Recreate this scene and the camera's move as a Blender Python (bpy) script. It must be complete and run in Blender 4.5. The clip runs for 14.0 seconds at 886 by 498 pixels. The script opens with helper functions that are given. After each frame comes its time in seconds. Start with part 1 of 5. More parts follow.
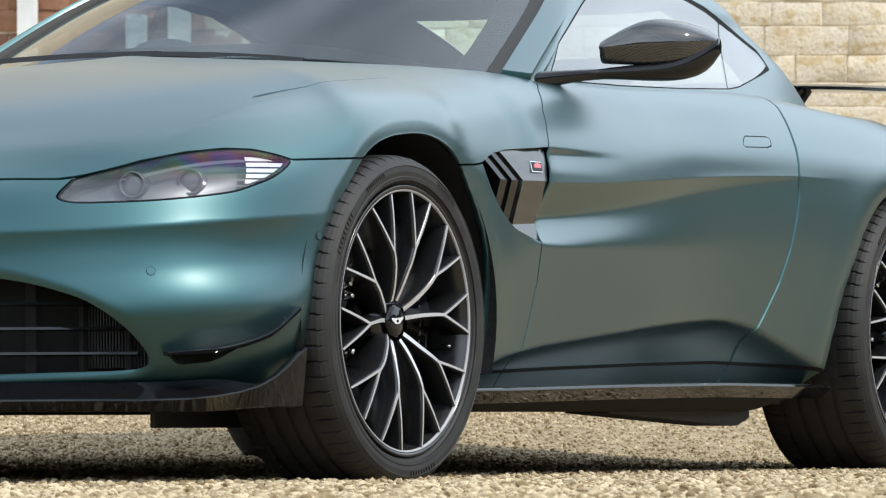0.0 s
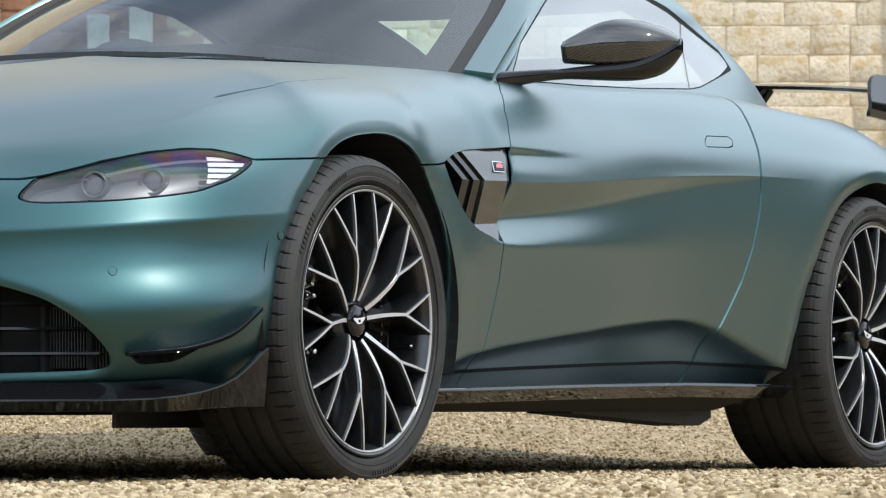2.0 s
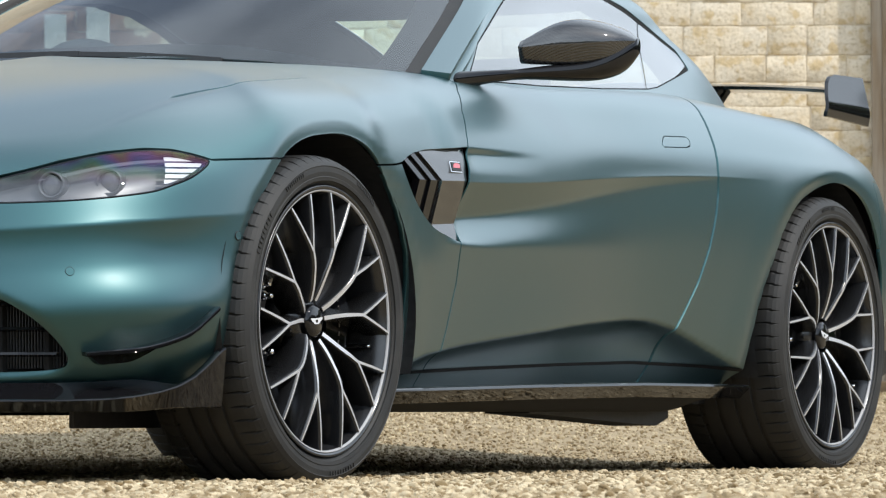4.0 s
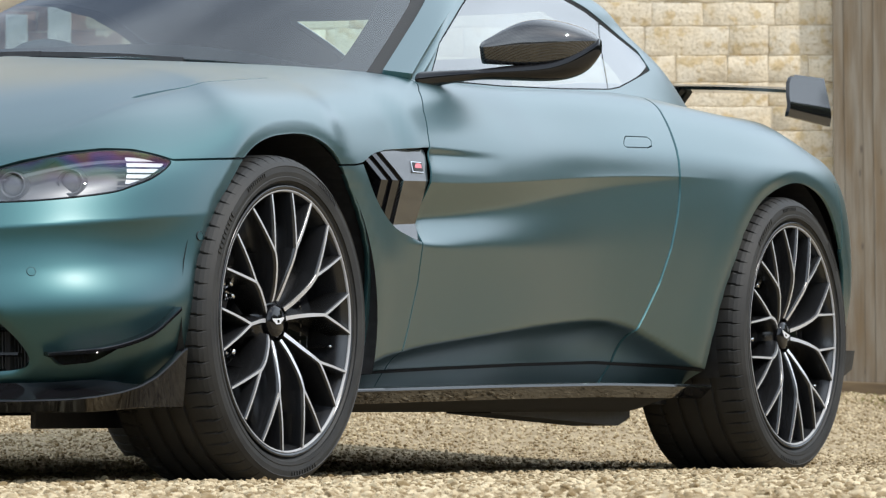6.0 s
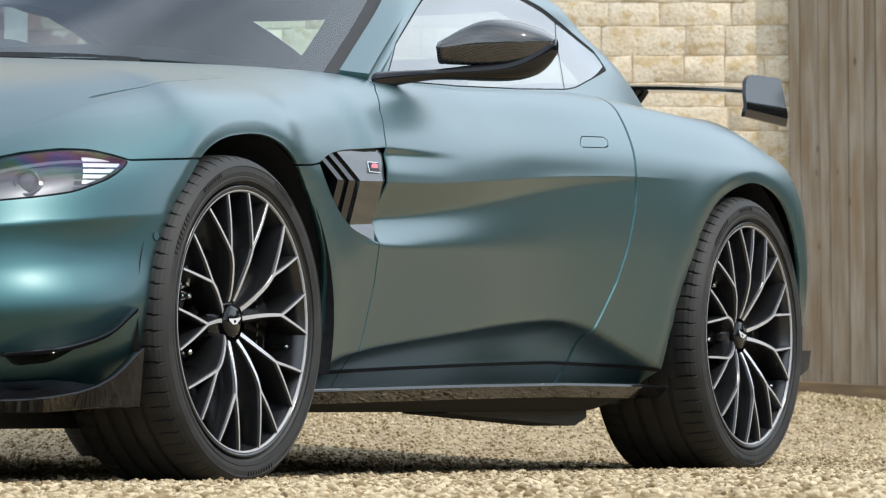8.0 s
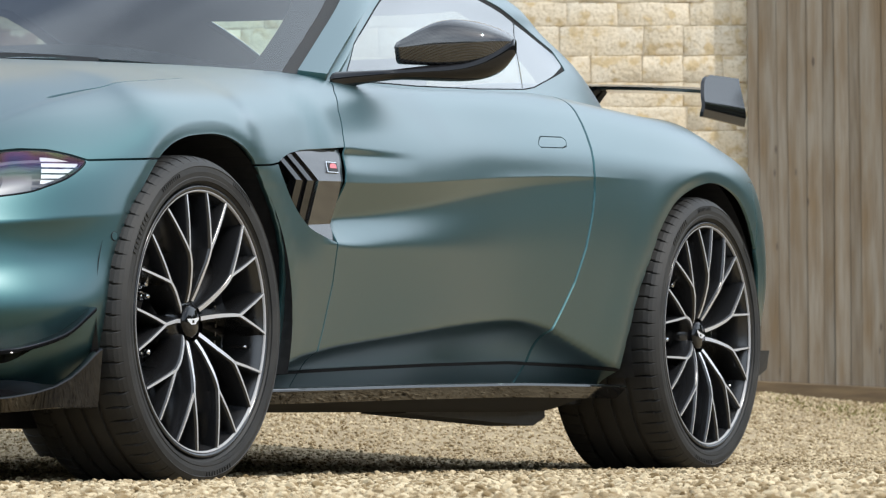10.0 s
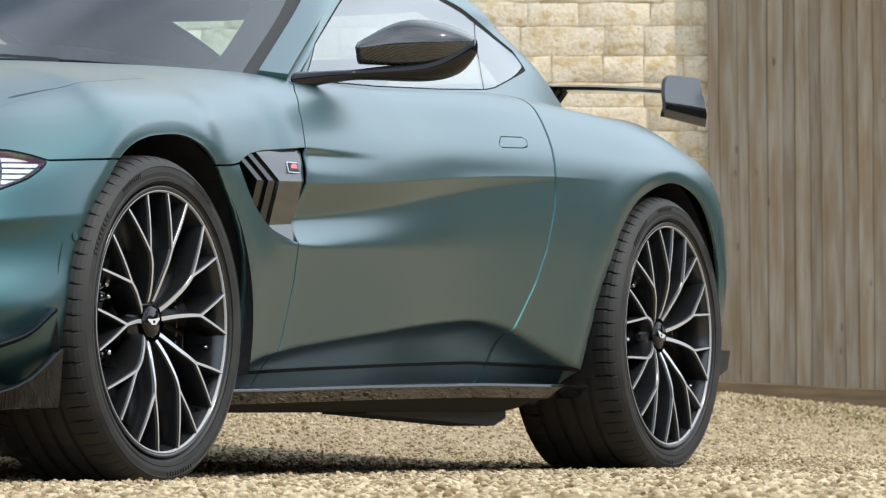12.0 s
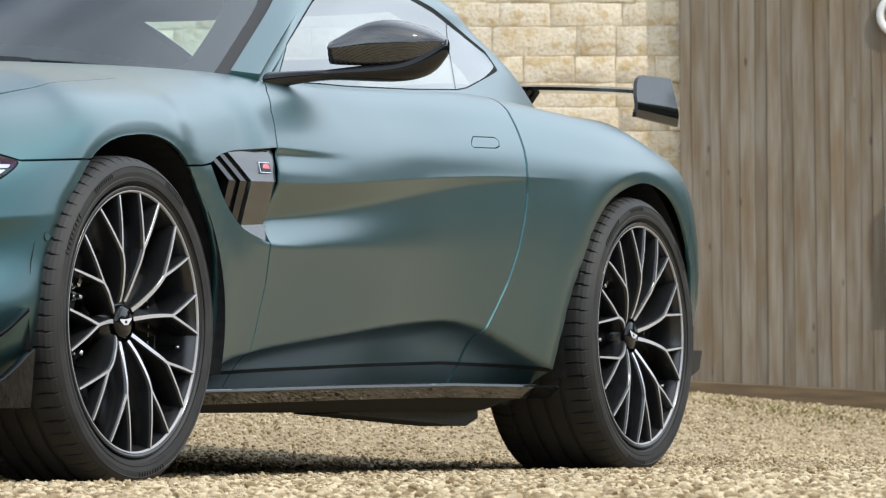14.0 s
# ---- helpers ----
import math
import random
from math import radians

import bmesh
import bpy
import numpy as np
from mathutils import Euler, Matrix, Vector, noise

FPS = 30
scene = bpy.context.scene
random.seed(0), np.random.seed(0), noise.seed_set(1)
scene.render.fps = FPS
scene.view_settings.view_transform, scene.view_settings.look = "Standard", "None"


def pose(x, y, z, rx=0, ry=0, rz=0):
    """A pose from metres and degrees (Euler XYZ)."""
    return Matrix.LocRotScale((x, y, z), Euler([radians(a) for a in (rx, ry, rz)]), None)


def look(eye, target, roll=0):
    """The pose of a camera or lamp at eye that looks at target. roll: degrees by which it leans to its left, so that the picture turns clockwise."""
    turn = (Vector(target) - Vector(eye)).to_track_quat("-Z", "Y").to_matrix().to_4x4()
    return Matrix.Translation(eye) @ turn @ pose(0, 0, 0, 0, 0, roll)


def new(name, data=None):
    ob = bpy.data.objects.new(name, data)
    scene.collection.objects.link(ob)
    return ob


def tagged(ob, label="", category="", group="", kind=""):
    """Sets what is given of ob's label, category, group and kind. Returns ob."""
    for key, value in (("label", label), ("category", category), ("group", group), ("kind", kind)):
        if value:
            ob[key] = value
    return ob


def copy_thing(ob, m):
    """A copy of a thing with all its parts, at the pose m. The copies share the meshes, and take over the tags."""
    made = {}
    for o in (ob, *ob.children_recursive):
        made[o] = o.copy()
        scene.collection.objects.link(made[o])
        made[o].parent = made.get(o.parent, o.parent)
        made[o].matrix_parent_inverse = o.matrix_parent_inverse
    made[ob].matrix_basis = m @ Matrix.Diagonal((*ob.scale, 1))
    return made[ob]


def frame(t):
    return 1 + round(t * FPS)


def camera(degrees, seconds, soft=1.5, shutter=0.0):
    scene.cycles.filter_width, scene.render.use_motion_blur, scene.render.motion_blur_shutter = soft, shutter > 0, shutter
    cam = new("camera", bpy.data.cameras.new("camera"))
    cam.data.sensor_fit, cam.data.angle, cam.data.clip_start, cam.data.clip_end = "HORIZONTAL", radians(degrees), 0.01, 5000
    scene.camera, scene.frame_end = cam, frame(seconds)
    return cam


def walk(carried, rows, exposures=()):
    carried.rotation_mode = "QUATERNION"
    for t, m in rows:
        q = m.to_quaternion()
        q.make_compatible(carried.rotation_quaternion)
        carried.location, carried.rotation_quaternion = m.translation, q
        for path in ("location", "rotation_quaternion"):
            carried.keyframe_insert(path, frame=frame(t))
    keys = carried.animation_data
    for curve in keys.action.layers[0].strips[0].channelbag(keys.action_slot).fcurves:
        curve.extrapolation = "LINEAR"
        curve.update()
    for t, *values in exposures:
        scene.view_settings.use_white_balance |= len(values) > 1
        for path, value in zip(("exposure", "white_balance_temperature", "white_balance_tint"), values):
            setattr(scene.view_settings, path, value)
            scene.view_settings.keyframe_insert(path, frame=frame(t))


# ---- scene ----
# ---- camera: a long lens on a tripod near the ground, panning slowly ----
cam = camera(8.80, 14.0, soft=1.2)
cam.data.dof.use_dof, cam.data.dof.focus_distance, cam.data.dof.aperture_fstop = True, 12.5, 20.0
EYE = (-10.56, -6.60, 0.122)
# seconds, yaw, pitch, roll in degrees
PAN = [
    (0.0, -62.296, 1.732, 0.276),
    (0.5, -62.394, 1.731, 0.282),
    (1.0, -62.481, 1.731, 0.288),
    (1.5, -62.574, 1.731, 0.294),
    (2.0, -62.675, 1.730, 0.300),
    (2.5, -62.793, 1.730, 0.306),
    (3.0, -62.901, 1.730, 0.312),
    (5.5, -63.385, 1.728, 0.341),
    (6.0, -63.481, 1.728, 0.347),
    (6.5, -63.578, 1.727, 0.353),
    (7.0, -63.688, 1.727, 0.359),
    (7.5, -63.793, 1.727, 0.365),
    (8.0, -63.913, 1.726, 0.371),
    (10.5, -64.427, 1.724, 0.401),
    (11.0, -64.530, 1.724, 0.407),
    (11.5, -64.622, 1.724, 0.413),
    (12.0, -64.715, 1.723, 0.419),
    (12.5, -64.802, 1.723, 0.425),
    (13.0, -64.885, 1.723, 0.431),
    (13.5, -64.949, 1.722, 0.437),
    (14.0, -64.993, 1.722, 0.443),
]
walk(cam, [(t, pose(*EYE, 90 + pitch, roll, yaw)) for t, yaw, pitch, roll in PAN])

# ---- light ----
SUN_EL, SUN_AZ = 47.0, 267.0      # azimuth of the sun, counted from +x towards +y
world = bpy.data.worlds.new("world")
scene.world = world
world.use_nodes = True
wn = world.node_tree.nodes
sky = wn.new("ShaderNodeTexSky")
sky.sky_type, sky.sun_disc = "NISHITA", False
sky.sun_elevation, sky.sun_rotation = radians(SUN_EL), radians(90 - SUN_AZ)
sky.air_density, sky.dust_density, sky.ozone_density = 1.0, 0.5, 1.4
# broken fair-weather cloud over the clear sky
link = world.node_tree.links.new
co, noise_tex, ramp, mixer = wn.new("ShaderNodeTexCoord"), wn.new("ShaderNodeTexNoise"), wn.new("ShaderNodeMapRange"), wn.new("ShaderNodeMix")
mixer.data_type = "RGBA"
noise_tex.inputs["Scale"].default_value, noise_tex.inputs["Detail"].default_value, noise_tex.inputs["Roughness"].default_value = 1.1, 5, 0.5
ramp.inputs[1].default_value, ramp.inputs[2].default_value = 0.37, 0.64
drift = wn.new("ShaderNodeMapping")
drift.inputs["Location"].default_value = (-7.8, -0.99, -2.19)
link(co.outputs["Generated"], drift.inputs[0])
link(drift.outputs[0], noise_tex.inputs["Vector"])
link(noise_tex.outputs[0], ramp.inputs[0])
link(ramp.outputs[0], mixer.inputs[0])
link(sky.outputs[0], mixer.inputs[6])
mixer.inputs[7].default_value = (15.0, 17.05, 19.3, 1)
link(mixer.outputs[2], wn["Background"].inputs[0])
wn["Background"].inputs[1].default_value = 0.109
sun = new("sun", bpy.data.lights.new("sun", "SUN"))
sun.data.energy, sun.data.angle, sun.data.color = 2.95, radians(0.6), (1.0, 0.95, 0.87)
sun_way = Vector((math.cos(radians(SUN_EL)) * math.cos(radians(SUN_AZ)), math.cos(radians(SUN_EL)) * math.sin(radians(SUN_AZ)), math.sin(radians(SUN_EL))))
sun.matrix_world = look(sun_way * 60, (0, 0, 0))
scene.view_settings.exposure = 0.08

# ---- materials ----
def material(name, colour, rough=0.5, metal=0.0, **more):
    m = bpy.data.materials.new(name)
    m.use_nodes = True
    b = m.node_tree.nodes["Principled BSDF"]
    b.inputs["Base Color"].default_value = (*colour, 1)
    b.inputs["Roughness"].default_value, b.inputs["Metallic"].default_value = rough, metal
    for key, value in more.items():
        b.inputs[key.replace("_", " ")].default_value = value
    return m


def varied(m, scale, low, high, detail=4.0, bump=0.0, bump_scale=None, stretch=(1, 1, 1), rough=None, by_object=0.0, island=0.0, distance=0.01):
    """Colour from noise between low and high, with fine relief, in object space metres."""
    n, link = m.node_tree.nodes, m.node_tree.links.new
    b = n["Principled BSDF"]
    co, mp, tx, mix = n.new("ShaderNodeTexCoord"), n.new("ShaderNodeMapping"), n.new("ShaderNodeTexNoise"), n.new("ShaderNodeMix")
    mix.data_type = "RGBA"
    mp.inputs["Scale"].default_value = stretch
    link(co.outputs["Object"], mp.inputs[0])
    link(mp.outputs[0], tx.inputs["Vector"])
    tx.inputs["Scale"].default_value, tx.inputs["Detail"].default_value = scale, detail
    ramp = n.new("ShaderNodeMapRange")
    ramp.inputs[1].default_value, ramp.inputs[2].default_value = 0.3, 0.7
    link(tx.outputs[0], ramp.inputs[0])
    fac = ramp.outputs[0]
    for amount, node, out in ((by_object, "ShaderNodeObjectInfo", "Random"), (island, "ShaderNodeNewGeometry", "Random Per Island")):
        if amount:
            src, mul, add = n.new(node), n.new("ShaderNodeMath"), n.new("ShaderNodeMath")
            mul.operation, add.operation, add.use_clamp = "MULTIPLY_ADD", "ADD", True
            mul.inputs[1].default_value, mul.inputs[2].default_value = 2 * amount, -amount
            link(src.outputs[out], mul.inputs[0])
            link(mul.outputs[0], add.inputs[0])
            link(fac, add.inputs[1])
            fac = add.outputs[0]
    link(fac, mix.inputs[0])
    mix.inputs[6].default_value, mix.inputs[7].default_value = (*low, 1), (*high, 1)
    link(mix.outputs[2], b.inputs["Base Color"])
    if rough:
        mr = n.new("ShaderNodeMapRange")
        mr.inputs[3].default_value, mr.inputs[4].default_value = rough
        link(tx.outputs[0], mr.inputs[0])
        link(mr.outputs[0], b.inputs["Roughness"])
    if bump:
        t2, bp = n.new("ShaderNodeTexNoise"), n.new("ShaderNodeBump")
        t2.inputs["Scale"].default_value, t2.inputs["Detail"].default_value = bump_scale or scale * 4, 6
        link(mp.outputs[0], t2.inputs["Vector"])
        link(t2.outputs[0], bp.inputs["Height"])
        bp.inputs["Strength"].default_value, bp.inputs["Distance"].default_value = bump, distance
        link(bp.outputs[0], b.inputs["Normal"])
    return m


# satin metallic green paint: metal flake under a soft clear coat
PAINT = material("satin_green_paint", (0.038, 0.109, 0.120), 0.48, 1.0, Coat_Roughness=0.28, Coat_IOR=1.95)
pn, plink = PAINT.node_tree.nodes, PAINT.node_tree.links.new
edge_on, sheen = pn.new("ShaderNodeLayerWeight"), pn.new("ShaderNodeMapRange")      # the satin coat shines more edge-on
edge_on.inputs["Blend"].default_value = 0.5
sheen.inputs[1].default_value, sheen.inputs[2].default_value, sheen.inputs[3].default_value, sheen.inputs[4].default_value = 0.02, 0.56, 0.20, 0.97
plink(edge_on.outputs["Facing"], sheen.inputs[0])
plink(sheen.outputs[0], pn["Principled BSDF"].inputs["Coat Weight"])
BLACK_GLOSS = material("gloss_black", (0.006, 0.006, 0.007), 0.05, 0.0, Specular_IOR_Level=0.45)
BLACK_SATIN = varied(material("satin_black_plastic", (0.015, 0.015, 0.016), 0.5), 60, (0.010, 0.010, 0.011), (0.022, 0.022, 0.023), bump=0.1, bump_scale=500, distance=0.001)
RUBBER = varied(material("tyre_rubber", (0.02, 0.02, 0.02), 0.62), 18, (0.009, 0.009, 0.009), (0.023, 0.022, 0.020), bump=0.25, bump_scale=220, distance=0.002, rough=(0.55, 0.75))
RIM_BLACK = material("rim_satin_black", (0.016, 0.0165, 0.018), 0.24, 0.0, Specular_IOR_Level=0.75)
RIM_CUT = material("diamond_cut_alloy", (0.66, 0.66, 0.68), 0.36, 0.55)
STEEL = varied(material("brake_steel", (0.4, 0.4, 0.41), 0.35, 1.0), 40, (0.32, 0.32, 0.33), (0.5, 0.5, 0.5))


def pane_glass(name, tint, facing=0.08, gloss=1.0, rough=0.0):
    """A thin pane: clear with a tint, and mirror-like by the angle; facing is its mirror share seen square on."""
    m = bpy.data.materials.new(name)
    m.use_nodes = True
    n, link = m.node_tree.nodes, m.node_tree.links.new
    n.remove(n["Principled BSDF"])
    clear, mirror, mix, fres = n.new("ShaderNodeBsdfTransparent"), n.new("ShaderNodeBsdfGlossy"), n.new("ShaderNodeMixShader"), n.new("ShaderNodeLayerWeight")
    power, curve = n.new("ShaderNodeMath"), n.new("ShaderNodeMath")
    power.operation, curve.operation = "POWER", "MULTIPLY_ADD"
    fres.inputs["Blend"].default_value, power.inputs[1].default_value = 0.5, 5.0
    curve.inputs[1].default_value, curve.inputs[2].default_value = 1 - facing, facing
    clear.inputs[0].default_value = (*tint, 1)
    mirror.inputs["Roughness"].default_value = rough
    mirror.inputs["Color"].default_value = (gloss, gloss, gloss, 1)
    link(fres.outputs["Facing"], power.inputs[0])
    link(power.outputs[0], curve.inputs[0])
    link(curve.outputs[0], mix.inputs[0])
    link(clear.outputs[0], mix.inputs[1])
    link(mirror.outputs[0], mix.inputs[2])
    link(mix.outputs[0], n["Material Output"].inputs[0])
    return m


GLASS = pane_glass("clear_pane_glass", (0.80, 0.95, 0.93), 0.10)
TINTED = pane_glass("tinted_side_glass", (0.44, 0.48, 0.49), 0.25, rough=0.05)
SCREEN_PRINT = material("black_ceramic_print", (0.006, 0.006, 0.0065), 0.9, Specular_IOR_Level=0.05)
DARK = material("underbody_black", (0.012, 0.012, 0.012), 0.8, Specular_IOR_Level=0.2)
GROUND = varied(material("gravel_bed", (0.4, 0.33, 0.22), 0.95), 9, (0.25, 0.19, 0.11), (0.40, 0.315, 0.195), bump=0.8, bump_scale=60, distance=0.02)
STONE = varied(material("gravel_stone", (0.45, 0.38, 0.27), 0.85), 25, (0.20, 0.136, 0.060), (0.57, 0.462, 0.298), island=0.62, bump=0.3, bump_scale=150, distance=0.003)
def blotched(m, base, stain, pale, scale, cover, bump, by_object=0.12):
    """Limewashed stone: a pale ground, ochre patches where it has worn through, fine grain over both."""
    n, link = m.node_tree.nodes, m.node_tree.links.new
    b, co, info = n["Principled BSDF"], n.new("ShaderNodeTexCoord"), n.new("ShaderNodeObjectInfo")
    shift = n.new("ShaderNodeVectorMath")
    shift.operation = "MULTIPLY_ADD"
    shift.inputs[1].default_value = (1, 1, 1)
    far = n.new("ShaderNodeCombineXYZ")
    mul = n.new("ShaderNodeMath")
    mul.operation = "MULTIPLY"
    mul.inputs[1].default_value = 37.0
    link(info.outputs["Random"], mul.inputs[0])
    link(mul.outputs[0], far.inputs[0])
    link(co.outputs["Object"], shift.inputs[0])
    link(far.outputs[0], shift.inputs[2])

    def layer(size, detail, lo, hi):
        tx, mr = n.new("ShaderNodeTexNoise"), n.new("ShaderNodeMapRange")
        tx.inputs["Scale"].default_value, tx.inputs["Detail"].default_value = size, detail
        mr.inputs[1].default_value, mr.inputs[2].default_value = lo, hi
        link(shift.outputs[0], tx.inputs["Vector"])
        link(tx.outputs[0], mr.inputs[0])
        return mr.outputs[0]

    last = None
    for fac, col in ((layer(scale * 0.35, 3, 0.35, 0.65), pale), (layer(scale, 6, cover, cover + 0.10), stain), (layer(scale * 6, 4, 0.52, 0.75), tuple(0.72 * v for v in stain))):
        mix = n.new("ShaderNodeMix")
        mix.data_type = "RGBA"
        if last is None:
            mix.inputs[6].default_value = (*base, 1)
        else:
            link(last, mix.inputs[6])
        mix.inputs[7].default_value = (*col, 1)
        link(fac, mix.inputs[0])
        last = mix.outputs[2]
    bright = n.new("ShaderNodeHueSaturation")
    tone = n.new("ShaderNodeMath")
    tone.operation = "MULTIPLY_ADD"
    tone.inputs[1].default_value, tone.inputs[2].default_value = 2 * by_object, 1 - by_object
    link(info.outputs["Random"], tone.inputs[0])
    link(tone.outputs[0], bright.inputs["Value"])
    link(last, bright.inputs["Color"])
    link(bright.outputs[0], b.inputs["Base Color"])
    t2, bp = n.new("ShaderNodeTexNoise"), n.new("ShaderNodeBump")
    t2.inputs["Scale"].default_value, t2.inputs["Detail"].default_value = 45, 6
    link(shift.outputs[0], t2.inputs["Vector"])
    link(t2.outputs[0], bp.inputs["Height"])
    bp.inputs["Strength"].default_value, bp.inputs["Distance"].default_value = bump, 0.010
    link(bp.outputs[0], b.inputs["Normal"])
    return m


ASHLAR = blotched(material("honey_limestone", (0.6, 0.5, 0.36), 0.92), (0.66, 0.555, 0.40), (0.56, 0.43, 0.25), (0.72, 0.635, 0.50), 17, 0.52, 0.7, 0.05)
MORTAR = varied(material("lime_mortar", (0.55, 0.48, 0.36), 0.95), 14, (0.62, 0.52, 0.375), (0.74, 0.65, 0.50), bump=0.6, bump_scale=70, distance=0.006)
def weathered(m, brown, grey, stain, dark):
    """Old sawn boards: long silvery and brown streaks, fine grain, damp stains and soft knots, each board its own."""
    n, link = m.node_tree.nodes, m.node_tree.links.new
    b, co, info = n["Principled BSDF"], n.new("ShaderNodeTexCoord"), n.new("ShaderNodeObjectInfo")
    far, mul, shift = n.new("ShaderNodeCombineXYZ"), n.new("ShaderNodeMath"), n.new("ShaderNodeVectorMath")
    mul.operation, shift.operation, mul.inputs[1].default_value = "MULTIPLY", "ADD", 53.0
    link(info.outputs["Random"], mul.inputs[0])
    link(mul.outputs[0], far.inputs[2])
    link(co.outputs["Object"], shift.inputs[0])
    link(far.outputs[0], shift.inputs[1])

    def layer(kind, size, stretch, lo, hi, detail=4):
        mp, tx, mr = n.new("ShaderNodeMapping"), n.new(kind), n.new("ShaderNodeMapRange")
        mp.inputs["Scale"].default_value = stretch
        mr.interpolation_type = "SMOOTHSTEP"
        mr.inputs[1].default_value, mr.inputs[2].default_value = lo, hi
        tx.inputs["Scale"].default_value = size
        if kind == "ShaderNodeTexNoise":
            tx.inputs["Detail"].default_value = detail
        link(shift.outputs[0], mp.inputs[0])
        link(mp.outputs[0], tx.inputs["Vector"])
        link(tx.outputs[0], mr.inputs[0])
        return mr.outputs[0], tx.outputs[0]

    streak, _ = layer("ShaderNodeTexNoise", 7, (5, 5, 0.45), 0.28, 0.72, 5)
    damp, _ = layer("ShaderNodeTexNoise", 3.5, (3.0, 3.0, 0.8), 0.45, 0.75, 4)
    grain, raw = layer("ShaderNodeTexNoise", 60, (4, 4, 0.10), 0.45, 0.75, 5)
    knot, _ = layer("ShaderNodeTexVoronoi", 3.6, (4.2, 0.2, 1.3), 0.02, 0.12)
    last = None
    for fac, col, amount in ((streak, grey, 1.0), (damp, stain, 0.80), (grain, dark, 0.25)):
        mix, cut = n.new("ShaderNodeMix"), n.new("ShaderNodeMath")
        mix.data_type, cut.operation, cut.inputs[1].default_value = "RGBA", "MULTIPLY", amount
        link(fac, cut.inputs[0])
        link(cut.outputs[0], mix.inputs[0])
        if last is None:
            mix.inputs[6].default_value = (*brown, 1)
        else:
            link(last, mix.inputs[6])
        mix.inputs[7].default_value = (*col, 1)
        last = mix.outputs[2]
    mix = n.new("ShaderNodeMix")
    mix.data_type = "RGBA"
    mix.inputs[6].default_value = (*dark, 1)
    link(knot, mix.inputs[0])
    link(last, mix.inputs[7])
    last = mix.outputs[2]
    tone, bright = n.new("ShaderNodeMapRange"), n.new("ShaderNodeHueSaturation")
    tone.inputs[3].default_value, tone.inputs[4].default_value = 0.82, 1.12
    link(info.outputs["Random"], tone.inputs[0])
    link(tone.outputs[0], bright.inputs["Value"])
    link(last, bright.inputs["Color"])
    link(bright.outputs[0], b.inputs["Base Color"])
    bp = n.new("ShaderNodeBump")
    bp.inputs["Strength"].default_value, bp.inputs["Distance"].default_value = 0.6, 0.003
    link(raw, bp.inputs["Height"])
    link(bp.outputs[0], b.inputs["Normal"])
    return m


FENCE = weathered(material("weathered_fence_wood", (0.3, 0.23, 0.16), 0.85), (0.150, 0.112, 0.072), (0.215, 0.187, 0.146), (0.150, 0.100, 0.050), (0.055, 0.042, 0.032))
DULL_MARK = material("dull_bronze_mark", (0.14, 0.125, 0.10), 0.6)
RIM_EDGE = material("brushed_rim_edge", (0.40, 0.40, 0.41), 0.6, 0.3)
EMBLEM = material("pale_silver_enamel", (0.72, 0.73, 0.75), 0.35, 0.2)
CHROME = material("bright_metal", (0.75, 0.75, 0.76), 0.15, 1.0)

# ---- helpers for building ----
def mesh_object(name, bm, mat, smooth=False):
    me = bpy.data.meshes.new(name)
    bm.normal_update()
    lay = bm.verts.layers.float_vector.get("n")
    normals = [v[lay].normalized() for v in bm.verts] if lay else None
    bm.to_mesh(me)
    bm.free()
    me.materials.append(mat)
    if lay:
        me.polygons.foreach_set("use_smooth", [True] * len(me.polygons))
        me.normals_split_custom_set_from_vertices(normals)
    elif smooth:
        me.polygons.foreach_set("use_smooth", [True] * len(me.polygons))
    return new(name, me)


def part(name, bm, mat, parent, label="", smooth=False):
    ob = mesh_object(name, bm, mat, smooth)
    ob.parent = parent
    return tagged(ob, label) if label else ob


def thing(name, label, category, group="", at=None):
    ob = new(name)
    ob.empty_display_size = 0.1
    if at is not None:
        ob.matrix_world = at
    return tagged(ob, label, category, group)


def box(bm, size, at=(0, 0, 0), bevel=0.0, segments=2, turn=None):
    m = Matrix.Translation(at) @ (turn or Matrix()) @ Matrix.Diagonal((*size, 1))
    got = bmesh.ops.create_cube(bm, size=1, matrix=m)["verts"]
    if bevel:
        edges = list({e for v in got for e in v.link_edges})
        bmesh.ops.bevel(bm, geom=edges, offset=bevel, segments=segments, affect="EDGES", profile=0.6)
    return bm


def quilt(grid, closed_u=False, closed_v=False):
    """A bmesh over a grid of points, rows by columns."""
    grid = np.asarray(grid)
    nu, nv = grid.shape[:2]
    bm = bmesh.new()
    vs = [[bm.verts.new(p) for p in row] for row in grid]
    for i in range(nu - (not closed_u)):
        for j in range(nv - (not closed_v)):
            a, b = (i + 1) % nu, (j + 1) % nv
            bm.faces.new((vs[i][j], vs[i][b], vs[a][b], vs[a][j]))
    return bm


